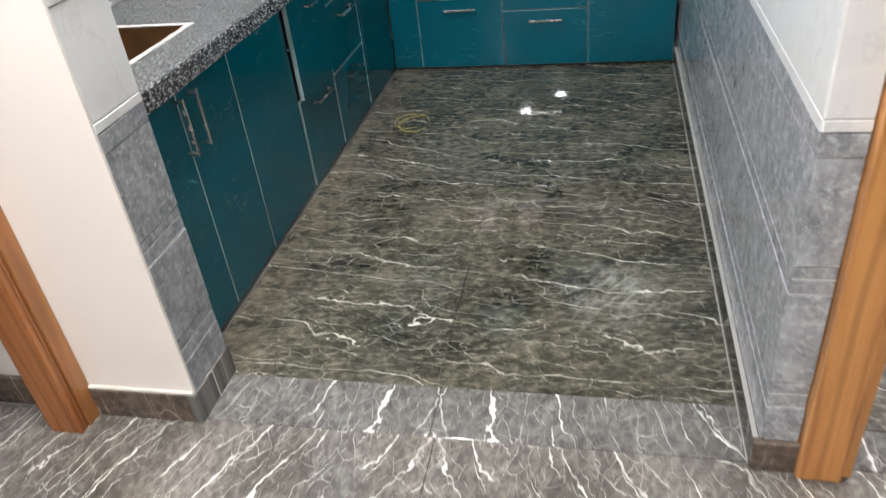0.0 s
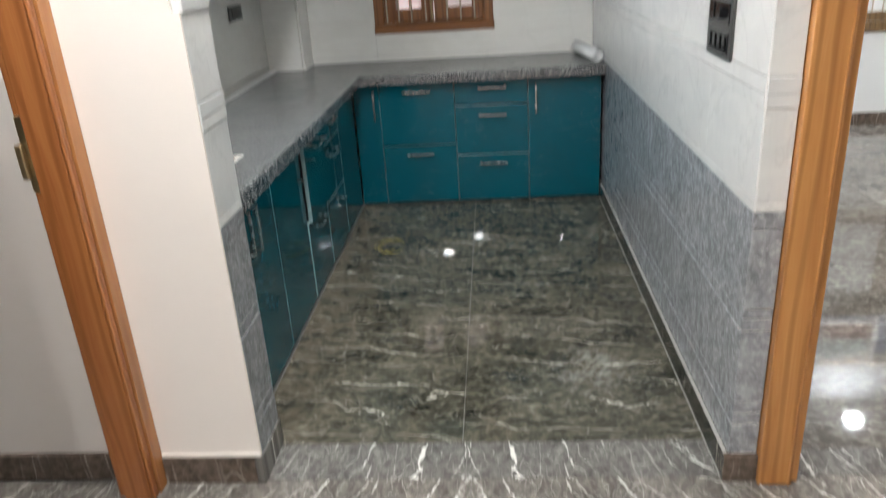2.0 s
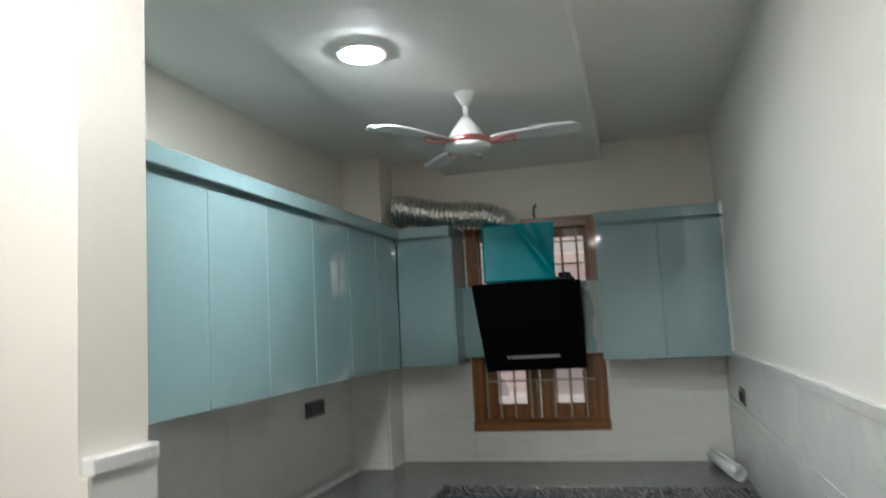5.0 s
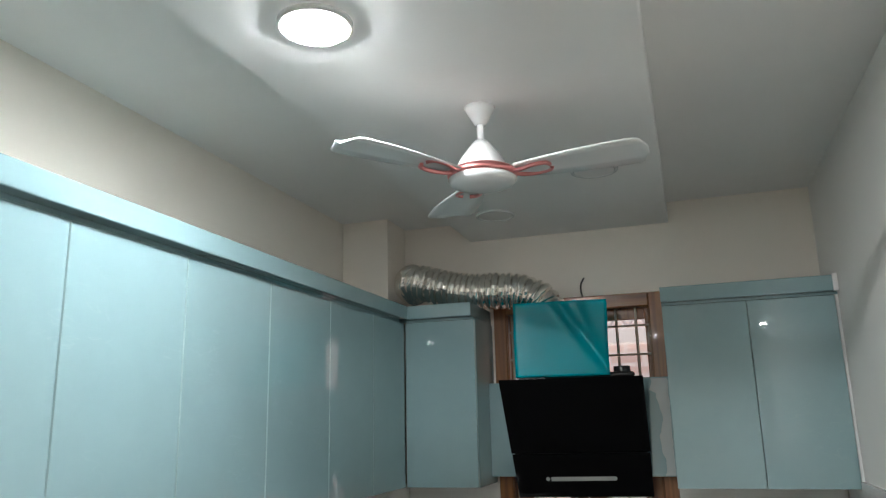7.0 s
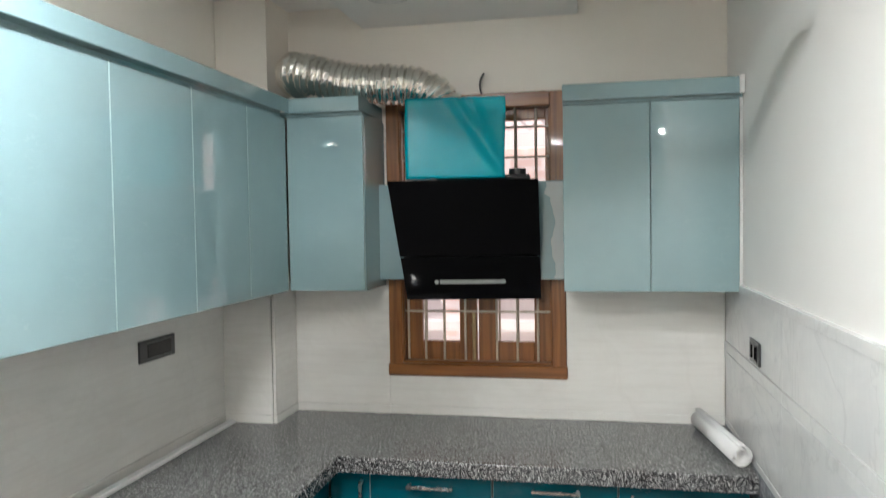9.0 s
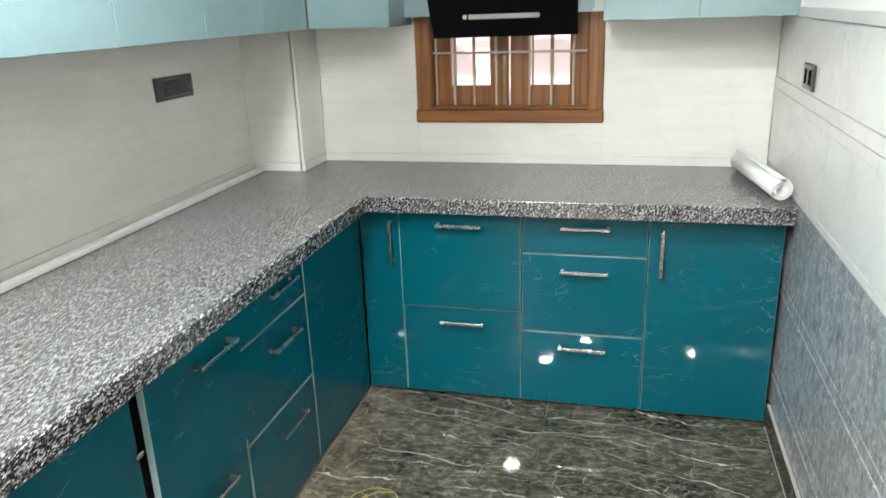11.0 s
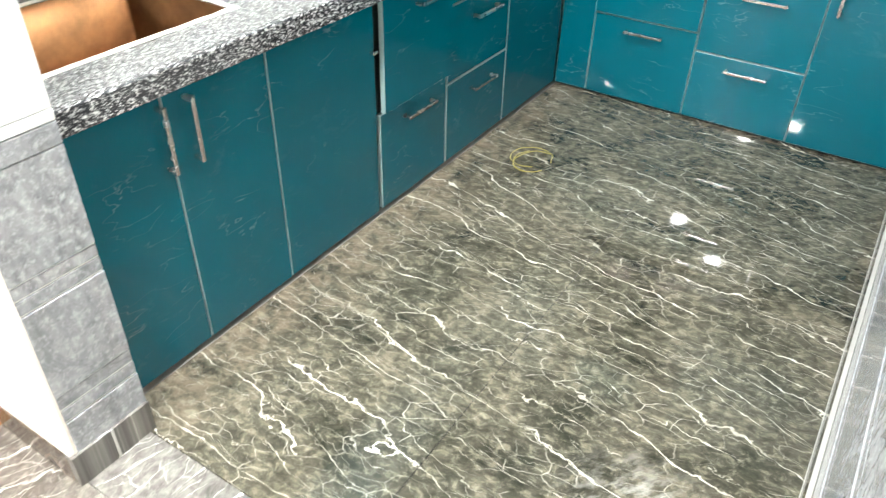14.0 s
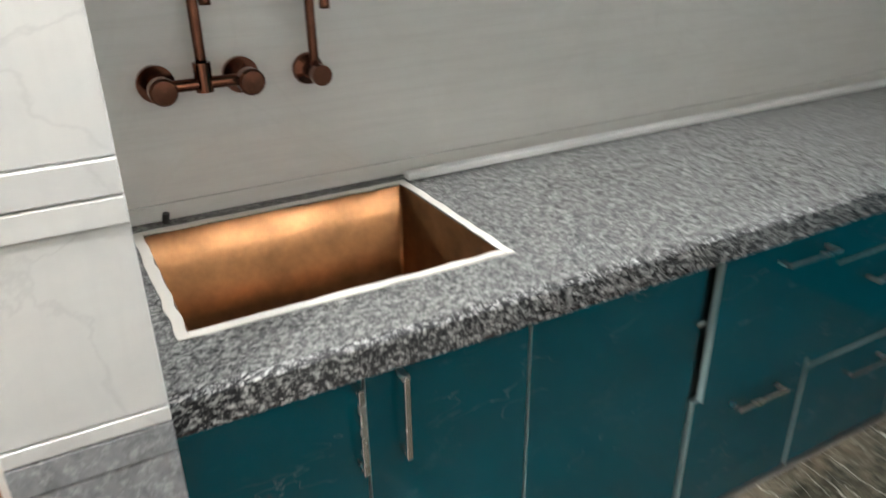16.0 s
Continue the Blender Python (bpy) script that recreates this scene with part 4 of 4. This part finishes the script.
# ---- flexible duct ----
duct = thing("flexible_duct", -1.10, 4.35, 2.268, "crinkled silver aluminium flexible exhaust duct", "duct")
ctrl = [(-0.340, 0.145, 0.060), (-0.338, 0.06, 0.070), (-0.300, -0.005, 0.074), (-0.225, -0.028, 0.054), (-0.158, -0.03, 0.035), (-0.028, -0.03, 0.005),
        (0.124, -0.025, -0.006), (0.224, -0.015, -0.018), (0.310, -0.01, -0.062), (0.352, -0.008, -0.125), (0.358, -0.005, -0.165)]


def even_path(points, step):
    """The same line with points at even steps along it."""
    out, left = [points[0]], step
    for a, b in zip(points, points[1:]):
        gap = (b - a).length
        at = 0.0
        while gap - at >= left:
            at += left
            out.append(a.lerp(b, at / gap))
            left = step
        left -= gap - at
    return out


STEP, PITCH = 0.0036, 0.0288
pts = even_path(smooth_path(ctrl, 24), STEP)
rng = random.Random(5)
jit = [rng.uniform(-1, 1) for _ in range(len(pts) * 2)]
for q, w in ((0, 1), (-1, -1)):
    a, e = Vector(pts[q]), Vector(pts[q + w])
    way = (e - a).normalized() * 0.022
    part("end_collar", rod(a, a + way, 0.078, 26), STEEL_DULL, duct, "plain metal end collar")
tube = sweep(pts, lambda i: 0.0735 + 0.0105 * abs(math.sin(math.pi * i * STEP / PITCH)) ** 0.8 + 0.0025 * jit[int(i * STEP / PITCH)], 34)
for v in tube.verts:
    v.co += 0.0032 * noise.noise_vector(v.co * 75)
part("corrugated_tube", tube, FOIL, duct, smooth=False)
cable = thing("loose_cable", -0.622, YW, 2.236, "dark cable end sticking out above the window", "cable")
part("cable_end", sweep(smooth_path([(0, 0.005, 0.0), (-0.004, -0.012, 0.03), (0.0, -0.014, 0.06), (0.014, -0.012, 0.085)], 6), 0.004, 8), CABLE, cable, smooth=True)

# ---- window over the worktop ----
win = thing("window_1", (WX0 + WX1) / 2, YW, WZ0, "teak window with two casements and painted grille bars", "window", kind="structure")
wx, wh = (WX1 - WX0) / 2, WZ1 - WZ0
F = 0.062
part("window_frame", boxes((-wx + 0.001, -0.014, 0.001, -wx + F, 0.11, wh - 0.001), (wx - F, -0.014, 0.001, wx - 0.001, 0.11, wh - 0.001), bevel=0.004), TEAK_RED, win)
part("window_head", box(-wx + F, -0.014, wh - F, wx - F, 0.11, wh - 0.001, 0.004), TEAK_RED_X, win)
part("window_sill", box(-wx - 0.004, -0.020, -0.004, wx + 0.004, 0.11, 0.050, 0.005), TEAK_RED_X, win)
for s in (-1, 1):
    part("moulding", box(s * (wx - F) - 0.006, -0.004, 0.056, s * (wx - F) + 0.006, 0.04, wh - F, 0.003), TEAK_RED, win)
part("moulding", box(-wx + F, -0.006, 0.050, wx - F, 0.04, 0.062, 0.003), TEAK_RED_X, win)
part("transom", box(-wx + F, 0.0, 0.60, wx - F, 0.10, 0.66, 0.003), TEAK_RED_X, win)
for s, nm in ((-1, "casement"), (1, "casement")):
    x0, x1 = (-wx + F, -0.004) if s < 0 else (0.004, wx - F)
    cas = part(nm, boxes((x0, 0.052, 0.052, x0 + 0.078, 0.085, 0.598), (x1 - 0.078, 0.052, 0.052, x1, 0.085, 0.598), (x0 + 0.078, 0.052, 0.052, x1 - 0.078, 0.085, 0.142), (x0 + 0.078, 0.052, 0.53, x1 - 0.078, 0.085, 0.598), bevel=0.003), TEAK_RED, win)
    part("pane", box(x0 + 0.076, 0.066, 0.14, x1 - 0.076, 0.070, 0.532), GLASS, cas).visible_shadow = False
    x0, x1 = (-wx + F, -0.02) if s < 0 else (0.02, wx - F)
    cas = part("fanlight", boxes((x0, 0.052, 0.66, x0 + 0.014, 0.085, wh - F - 0.001), (x1 - 0.024, 0.052, 0.66, x1, 0.085, wh - F - 0.001), (x0 + 0.014, 0.052, 0.66, x1 - 0.024, 0.085, 0.70), (x0 + 0.014, 0.052, wh - F - 0.05, x1 - 0.024, 0.085, wh - F - 0.001), bevel=0.003), TEAK_RED, win)
    part("pane", box(x0 + 0.012, 0.066, 0.70, x1 - 0.022, 0.070, wh - F - 0.048), GLASS, cas).visible_shadow = False
for gx in (-0.31, -0.232, -0.147, -0.052, 0.088, 0.178, 0.268):
    part("grille_bar", rod((gx, 0.03, 0.052), (gx, 0.03, wh - F), 0.0055, 8), GRILLE, win)
for gz in (0.28, 0.50, 0.78, 0.95, 1.08):
    part("grille_bar", rod((-wx + F, 0.022, gz), (wx - F, 0.022, gz), 0.005, 8), GRILLE, win)
bolt = part("tower_bolt", box(-0.024, 0.0385, 0.06, -0.008, 0.05, 0.27, 0.002), BRASS, win, "brass tower bolt")
part("bolt_rod", rod((-0.016, 0.034, 0.05), (-0.016, 0.034, 0.255), 0.005, 10), BRASS, bolt)
part("bolt_knob", rod((-0.016, 0.030, 0.22), (-0.016, 0.018, 0.22), 0.008, 10), BRASS, bolt)

# wall and facade give off their own light; no sun lamp reaches them
outside = tagged(part("backdrop", boxes((-3.6, 6.2, -1.0, 2.3, 6.3, 4.5)), BRICK_OUT), "pink brick wall outside the window, glowing in place of daylight", "brick wall", kind="structure")
facade = thing("neighbour_facade", -0.7, 6.2, -0.4, "cream ledges, railing and arched openings across the lane, daylight and shade as glow", "facade")
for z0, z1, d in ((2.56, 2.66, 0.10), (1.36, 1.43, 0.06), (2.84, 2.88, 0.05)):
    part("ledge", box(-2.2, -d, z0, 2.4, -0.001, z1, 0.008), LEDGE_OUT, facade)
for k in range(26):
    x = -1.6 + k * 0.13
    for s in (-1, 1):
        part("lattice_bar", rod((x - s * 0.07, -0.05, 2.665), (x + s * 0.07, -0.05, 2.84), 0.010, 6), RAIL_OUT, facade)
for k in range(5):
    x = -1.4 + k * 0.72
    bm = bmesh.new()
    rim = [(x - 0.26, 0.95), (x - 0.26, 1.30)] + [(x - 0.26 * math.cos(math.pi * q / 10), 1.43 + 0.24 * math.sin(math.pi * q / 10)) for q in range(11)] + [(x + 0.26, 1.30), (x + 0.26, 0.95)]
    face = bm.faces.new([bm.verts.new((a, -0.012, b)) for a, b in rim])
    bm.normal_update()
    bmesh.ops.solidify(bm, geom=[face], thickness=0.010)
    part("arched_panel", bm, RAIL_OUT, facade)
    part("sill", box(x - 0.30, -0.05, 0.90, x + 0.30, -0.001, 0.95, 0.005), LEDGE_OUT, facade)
ground = tagged(part("ground", boxes((-40, 5.7, -0.5, 40, 60, -0.4)), JOINT), "paved ground outside the house", "ground", kind="structure")
grid = thing("outer_grille", (WX0 + WX1) / 2, 4.66, WZ0, "painted iron security grille outside the window", "window grille")
for k in range(9):
    gx = -wx + 0.05 + k * (2 * wx - 0.1) / 8
    part("grille_rod", rod((gx, 0, 0.0), (gx, 0, wh), 0.005, 6), GRILLE, grid)
for gz in (0.004, 0.45, 0.85, wh - 0.004):
    part("grille_flat", box(-wx + 0.002, 0.006, gz - 0.004, wx - 0.002, 0.012, gz + 0.004), GRILLE, grid)

# ---- ceiling fan ----
fan = thing("ceiling_fan", -0.675, 2.955, PANEL, "white ceiling fan with rose coloured trim, at rest", "fan")
part("canopy", lathe([(0.0, -0.001), (0.044, -0.001), (0.041, -0.010), (0.020, -0.046), (0.015, -0.054), (0, -0.055)]), FAN_WHITE, fan, smooth=True)
part("down_rod", rod((0, 0, -0.112), (0, 0, -0.05), 0.010, 16), FAN_WHITE, fan, smooth=True)
part("motor_cap", lathe([(0.0, -0.100), (0.018, -0.101), (0.034, -0.120), (0.058, -0.152), (0.071, -0.178), (0.072, -0.186), (0, -0.187)]), FAN_WHITE, fan, smooth=True)
part("trim_ring", lathe([(0.0, -0.181), (0.074, -0.183), (0.094, -0.192), (0.098, -0.200), (0.096, -0.211), (0, -0.212)]), FAN_PINK, fan, "rose gold ring", True)
part("bottom_bowl", lathe([(0.0, -0.211), (0.092, -0.211), (0.096, -0.216), (0.086, -0.228), (0.050, -0.237), (0, -0.240)]), FAN_WHITE, fan, smooth=True)
for ang in (234, 356, 120):
    bm = bmesh.new()
    rows = []
    for i in range(22):
        u = i / 21
        r = 0.10 + 0.350 * u
        w = 0.036 + 0.040 * math.sin(min(1, u * 1.25) * math.pi * 0.5)
        if u > 0.9:
            w *= math.sqrt(max(0.02, 1 - ((u - 0.9) / 0.1) ** 2))
        rows.append([bm.verts.new((r, w * k, -0.200 + 0.004 * u - 0.007 * k + 0.004 * (1 - k * k))) for k in (-1, -0.5, 0, 0.5, 1)])
    for a, b in zip(rows, rows[1:]):
        for k in range(4):
            bm.faces.new((a[k], b[k], b[k + 1], a[k + 1]))
    bm.normal_update()
    bmesh.ops.solidify(bm, geom=bm.faces[:], thickness=0.004)
    bl = part("blade", bm, FAN_WHITE, fan, smooth=True)
    bl.matrix_basis = pose(0, 0, 0, 0, 0, ang)
    bm = bmesh.new()
    for s in (-1, 1):
        curl = smooth_path([(0.07, s * 0.012, -0.200), (0.11, s * 0.020, -0.208), (0.15, s * 0.034, -0.206), (0.185, s * 0.030, -0.203), (0.195, s * 0.012, -0.203)], 5)
        tube = sweep(curl, 0.006, 8)
        tmp = bpy.data.meshes.new("curl")
        tube.to_mesh(tmp)
        tube.free()
        bm.from_mesh(tmp)
        bpy.data.meshes.remove(tmp)
    br = part("blade_bracket", bm, FAN_PINK, bl, "rose gold blade bracket")

# ---- lamps ----


def downlight(x, y, z, mat, label):
    t = thing("ceiling_light", x, y, z, label, "ceiling light", "ceiling downlights")
    seg = 40
    bm = bmesh.new()
    prof = [(0.073, -0.0005), (0.084, -0.0005), (0.0835, -0.0125), (0.073, -0.0140)] if mat != LAMP_OFF else [(0.073, -0.0005), (0.084, -0.0005), (0.083, -0.008), (0.073, -0.009)]
    rings = [[bm.verts.new((r * math.cos(2 * math.pi * k / seg), r * math.sin(2 * math.pi * k / seg), h)) for k in range(seg)] for r, h in prof]
    for a, b in zip(rings, rings[1:] + rings[:1]):
        for k in range(seg):
            bm.faces.new((a[k], a[(k + 1) % seg], b[(k + 1) % seg], b[k]))
    bmesh.ops.recalc_face_normals(bm, faces=bm.faces)
    part("ring", bm, FAN_WHITE, t, smooth=True)
    part("diffuser", lathe([(0.0, -0.0008), (0.072, -0.001), (0.0722, -0.0130), (0.067, -0.0180), (0.048, -0.0208), (0, -0.0222)] if mat != LAMP_OFF else [(0.0, -0.0008), (0.072, -0.001), (0.070, -0.008), (0, -0.010)], 40), mat, t)
    return t


LIT, UNLIT = "round lit LED ceiling light", "round unlit LED ceiling light"
downlight(-0.893, 2.385, PANEL, LAMP_KITCHEN, LIT + " on the kitchen panel")
downlight(-0.915, 4.06, PANEL, LAMP_OFF, UNLIT + " near the back wall")
downlight(-0.437, 3.613, PANEL, LAMP_OFF, UNLIT + " beside the fan")
for lx, ly in HALL_LAMPS:
    downlight(lx, ly, HALL_CEIL, LAMP_HALL, LIT + " on the hall ceiling")
downlight(2.83, 5.2, 2.64, LAMP_ROOM, LIT + " under the room cornice")
# two more lamps, out of view, added only to brighten the adjoining room
for lx, ly in ((1.8, 2.4), (3.5, 2.4)):
    downlight(lx, ly, ROOM_CEIL, LAMP_ROOM, LIT + " added unseen to brighten the room")

# ---- sockets ----


def socket_plate(x, y, z, turn, w, h, rows, label):
    t = thing("wall_socket", x, y, z, label, "socket", "wall sockets", turn=turn)
    part("plate", box(-w / 2, -0.009, -h / 2, w / 2, -0.0005, h / 2, 0.003, seg=2), SOCKET_GREY, t)
    for x0, z0, x1, z1, n in rows:
        mz = 0.003
        part("module_rim", boxes((x0 * w - mz, -0.0105, z0 * h - mz, x1 * w + mz, -0.0092, z0 * h - 0.0002), (x0 * w - mz, -0.0105, z1 * h + 0.0002, x1 * w + mz, -0.0092, z1 * h + mz)), SOCKET_RIM, t)
        part("module", box(x0 * w, -0.012, z0 * h, x1 * w, -0.009, z1 * h, 0.001), SOCKET_DARK, t)
        for k in range(n):
            cx = (x0 + (x1 - x0) * (k + 0.5) / n) * w
            part("switch", box(cx - 0.009, -0.0155, (z0 + 0.06) * h, cx + 0.009, -0.012, (z1 - 0.06) * h, 0.0015), SOCKET_DARK, t)
    return t


switches = socket_plate(XR, 1.672, 1.262, -90, 0.235, 0.168, [(-0.40, 0.06, 0.40, 0.41, 0), (-0.40, -0.41, 0.40, -0.06, 4)], "dark grey double row switch plate on white tiles")
part("regulator_knob", rod((0.03, -0.012, 0.040), (0.03, -0.024, 0.040), 0.017, 20), SOCKET_DARK, switches, "round fan regulator knob")
part("rocker", box(-0.075, -0.0150, 0.018, -0.045, -0.0121, 0.062, 0.0015), SOCKET_DARK, switches)
socket_plate(XR, 3.92, 1.236, -90, 0.14, 0.078, [(-0.36, -0.34, 0.36, 0.34, 2)], "dark grey socket plate near the corner")
socket_plate(XW + 0.004, 3.752, 1.240, 90, 0.225, 0.08, [(-0.30, -0.33, 0.36, 0.33, 0)], "dark grey socket plate on the splashback")

# ---- window and picture of the adjoining room ----
rwin = thing("window_2", (RWX0 + RWX1) / 2, FAR_Y, RWZ0, "teak framed window of the adjoining room", "window", kind="structure")
rw, rh = (RWX1 - RWX0) / 2, RWZ1 - RWZ0
part("window_frame", boxes((-rw, -0.02, 0, -rw + 0.07, 0.1, rh), (rw - 0.07, -0.02, 0, rw, 0.1, rh), bevel=0.004), TEAK_DARK, rwin)
part("window_frame_rail", boxes((-rw + 0.07, -0.02, 0, rw - 0.07, 0.1, 0.08), (-rw + 0.07, -0.02, rh - 0.05, rw - 0.07, 0.1, rh), (-rw + 0.07, -0.02, 0.90, rw - 0.07, 0.1, 1.0), bevel=0.004), TEAK_DARK, rwin)
for k in range(2):
    x0 = -rw + 0.07 + k * (rw - 0.07)
    x1 = x0 + rw - 0.07
    cs = part("casement", boxes((x0, 0.0, 0.08, x0 + 0.07, 0.05, 0.90), (x1 - 0.07, 0.0, 0.08, x1, 0.05, 0.90), (x0 + 0.07, 0.0, 0.08, x1 - 0.07, 0.05, 0.15), (x0 + 0.07, 0.0, 0.83, x1 - 0.07, 0.05, 0.90), bevel=0.004), TEAK_DARK, rwin)
    part("pane", box(x0 + 0.068, 0.02, 0.148, x1 - 0.068, 0.026, 0.832), ROOM_WHITE, cs, "frosted pane")
    for i in range(5):
        gx = x0 + 0.11 + i * (x1 - x0 - 0.22) / 4
        part("grille_bar", rod((gx, 0.012, 0.15), (gx, 0.012, 0.83), 0.005, 6), GRILLE, cs)
picture = thing("picture", 2.79, FAR_Y - 0.024, 1.76, "white framed landscape picture above the casements", "picture")
part("picture_frame", boxes((-0.27, 0, 0.0, -0.235, 0.02, 0.40), (0.235, 0, 0.0, 0.27, 0.02, 0.40), (-0.235, 0, 0.0, 0.235, 0.02, 0.045), (-0.235, 0, 0.36, 0.235, 0.02, 0.40), bevel=0.003), WHITE_PLASTIC, picture)
pic_mat = material("picture_print", 0.3)
pn = Net(pic_mat)
psep = pn.node("ShaderNodeSeparateXYZ", Vector=pn.position())
pn.base(pn.mix(pn.ramp(pn.maths("ADD", psep.outputs[2], pn.maths("MULTIPLY", pn.noise(pn.position(), 9.0, 5.0), 0.3)), (0.0, 0.0), (1.0, 1.0)), (0.14, 0.05, 0.035), (0.35, 0.40, 0.38)))
pm = pn.t.nodes.new("ShaderNodeMapRange")
pn.put(pm, 0, pn.maths("ADD", psep.outputs[2], pn.maths("MULTIPLY", pn.noise(pn.position(), 9.0, 5.0), 0.16)))
pm.inputs[1].default_value, pm.inputs[2].default_value = 2.02, 2.06
pn.base(pn.mix(pm.outputs[0], pn.mix(pn.noise(pn.position(), 22.0, 4.0), (0.09, 0.02, 0.018), (0.30, 0.16, 0.12)), pn.mix(pn.noise(pn.position(), 14.0, 4.0), (0.12, 0.17, 0.15), (0.55, 0.60, 0.58))))
part("print", box(-0.234, 0.010, 0.046, 0.234, 0.016, 0.359), pic_mat, picture, "faded print of a landscape")
rfan = thing("ceiling_fan", 2.35, 3.6, ROOM_CEIL, "dark ceiling fan of the adjoining room, at rest", "fan")
part("down_rod", rod((0, 0, -0.30), (0, 0, -0.001), 0.011, 12), CABLE, rfan)
part("motor_cap", lathe([(0.0, -0.28), (0.07, -0.29), (0.10, -0.33), (0.08, -0.37), (0, -0.38)], 24), CABLE, rfan, smooth=True)
for ang in (20, 140, 260):
    b = part("blade", box(0.09, -0.06, -0.335, 0.60, 0.06, -0.330, 0.002), CABLE, rfan)
    b.matrix_basis = pose(0, 0, 0, 0, 0, ang)

# ---- tiles and floor slabs ----
ROWS = [(0.092, 0.190, 0, 0), (0.1935, 0.228, 0, -2), (0.2315, 0.266, 0, -2), (0.2695, 0.495, 0, 0), (0.4985, 0.531, 0, -2), (0.5345, 0.563, 0, -2), (0.5665, 0.793, 0, 0),
        (0.7955, 0.840, 0, 1), (0.842, 0.864, 1, 1), (0.866, 1.107, 1, 0), (1.109, 1.141, 1, 3), (1.143, 1.183, 1, 3), (1.185, 1.405, 1, 0), (1.407, 1.437, 1, 6)]
made = {}


def tile_piece(w, h, d, mat, parent, m, soft=0.0018):
    """One tile: w across, h up, d proud, its face to -y; alike tiles share a mesh."""
    key = (round(w, 4), round(h, 4), round(d, 4), mat.name)
    if key not in made:
        bm = box(0, -d, 0, w, 0.0, h, min(soft, d * 0.2))
        made[key] = finish(bm, "tile", mat)
    ob = new("tile", made[key])
    ob.parent = parent
    ob.matrix_basis = m
    return ob


def dado(parent, origin, turn, length, step, rows, gap=0.0016, white_mat=WHITE_TILE):
    """Rows of tiles along a wall from origin; turn as for pose()."""
    base = pose(*origin, 0, 0, turn)
    back = 0.0115 + min(r[3] for r in rows) * 0.001 - 0.0025
    bed = part("grout", box(0.001, -back, rows[0][0] + 0.001, length - 0.003, 0.0, rows[-1][1] - 0.001), GROUT, parent, "pale tile grout")
    bed.matrix_basis = base
    for z0, z1, white, proud in rows:
        x = 0.0
        while x < length - 0.02:
            w = min(step, length - x)
            tile_piece(w - gap, z1 - z0, 0.0115 + proud * 0.001, white_mat if white else GREY_TILE, parent, base @ pose(x, 0, z0), 0.0018 if gap > 0.001 else 0.0004)
            x += step


# right wall faces -x: walking along it from the back to the front
dado(wall_right, (0.3855, YW, 0), -90, YW - YF - 0.002, 0.92, ROWS, 0.0005)
dado(wall_right, (XR + 0.002, YF + 0.0115, 0), 0, 0.080, 0.2, ROWS)
dado(wall_stub, (-1.0515, YF + 0.0205, 0), 90, YK - YF - 0.0045, 0.3, [(a, b, w, p + 10) for a, b, w, p in ROWS])
SPLASH = [(TOP + 0.001, TOP + 0.036, 1, 3), (TOP + 0.0375, 1.409, 1, 0)]
dado(wall_left, (XW - 0.0075, YK + 0.002, 0), 90, 4.262 - YK, 1.45, SPLASH, 0.0004, SPLASH_TILE)
dado(column, (XW + 0.004, 4.2695, 0), 0, 0.222, 0.3, SPLASH, 0.0004, SPLASH_TILE)
dado(column, (-1.5045, 4.2585, 0), 90, 0.238, 0.3, SPLASH, 0.0004, SPLASH_TILE)
SIDE = [(TOP + 0.001, TOP + 0.036, 1, 3), (TOP + 0.038, WZ0 - 0.004, 1, 0)]
dado(wall_back, (-1.492, YW + 0.0075, 0), 0, WX0 + 1.492 - 0.0005, 1.45, SPLASH, 0.0004, SPLASH_TILE)
dado(wall_back, (WX0, YW + 0.0075, 0), 0, WX1 - WX0, 1.45, SIDE, 0.0004, SPLASH_TILE)
dado(wall_back, (WX1 + 0.0005, YW + 0.0075, 0), 0, XR - WX1 - 0.0025, 1.45, SPLASH, 0.0004, SPLASH_TILE)


def floor_slab(x0, y0, x1, y1, mat):
    bm = box(x0 + 0.0012, y0 + 0.0012, -0.008, x1 - 0.0012, y1 - 0.0012, 0.0, 0.0006)
    ob = part("slab", bm, mat, floor)
    return ob


for x0, x1 in ((-1.14, -0.418), (-0.418, 0.3845)):
    floor_slab(x0, YK, x1, YB + 0.2, FLOOR_K)
for x0, x1 in ((-1.051, -0.402), (-0.402, 0.3845)):
    floor_slab(x0, YF + 0.012, x1, YK, FLOOR_T)
for x0, x1 in ((-4.2, -2.0), (-2.0, -0.385), (-0.385, 1.23), (1.23, 2.85), (2.85, 4.6)):
    for y0, y1 in ((-4.6, -1.9), (-1.9, YF + 0.012)):
        floor_slab(x0, y0, x1, y1, FLOOR_H)
for x0, x1 in ((0.57, 1.9), (1.9, 3.2), (3.2, 4.6)):
    floor_slab(x0, YF + 0.012, x1, 1.415, FLOOR_T)
    floor_slab(x0, 1.415, x1, FAR_Y, FLOOR_R)
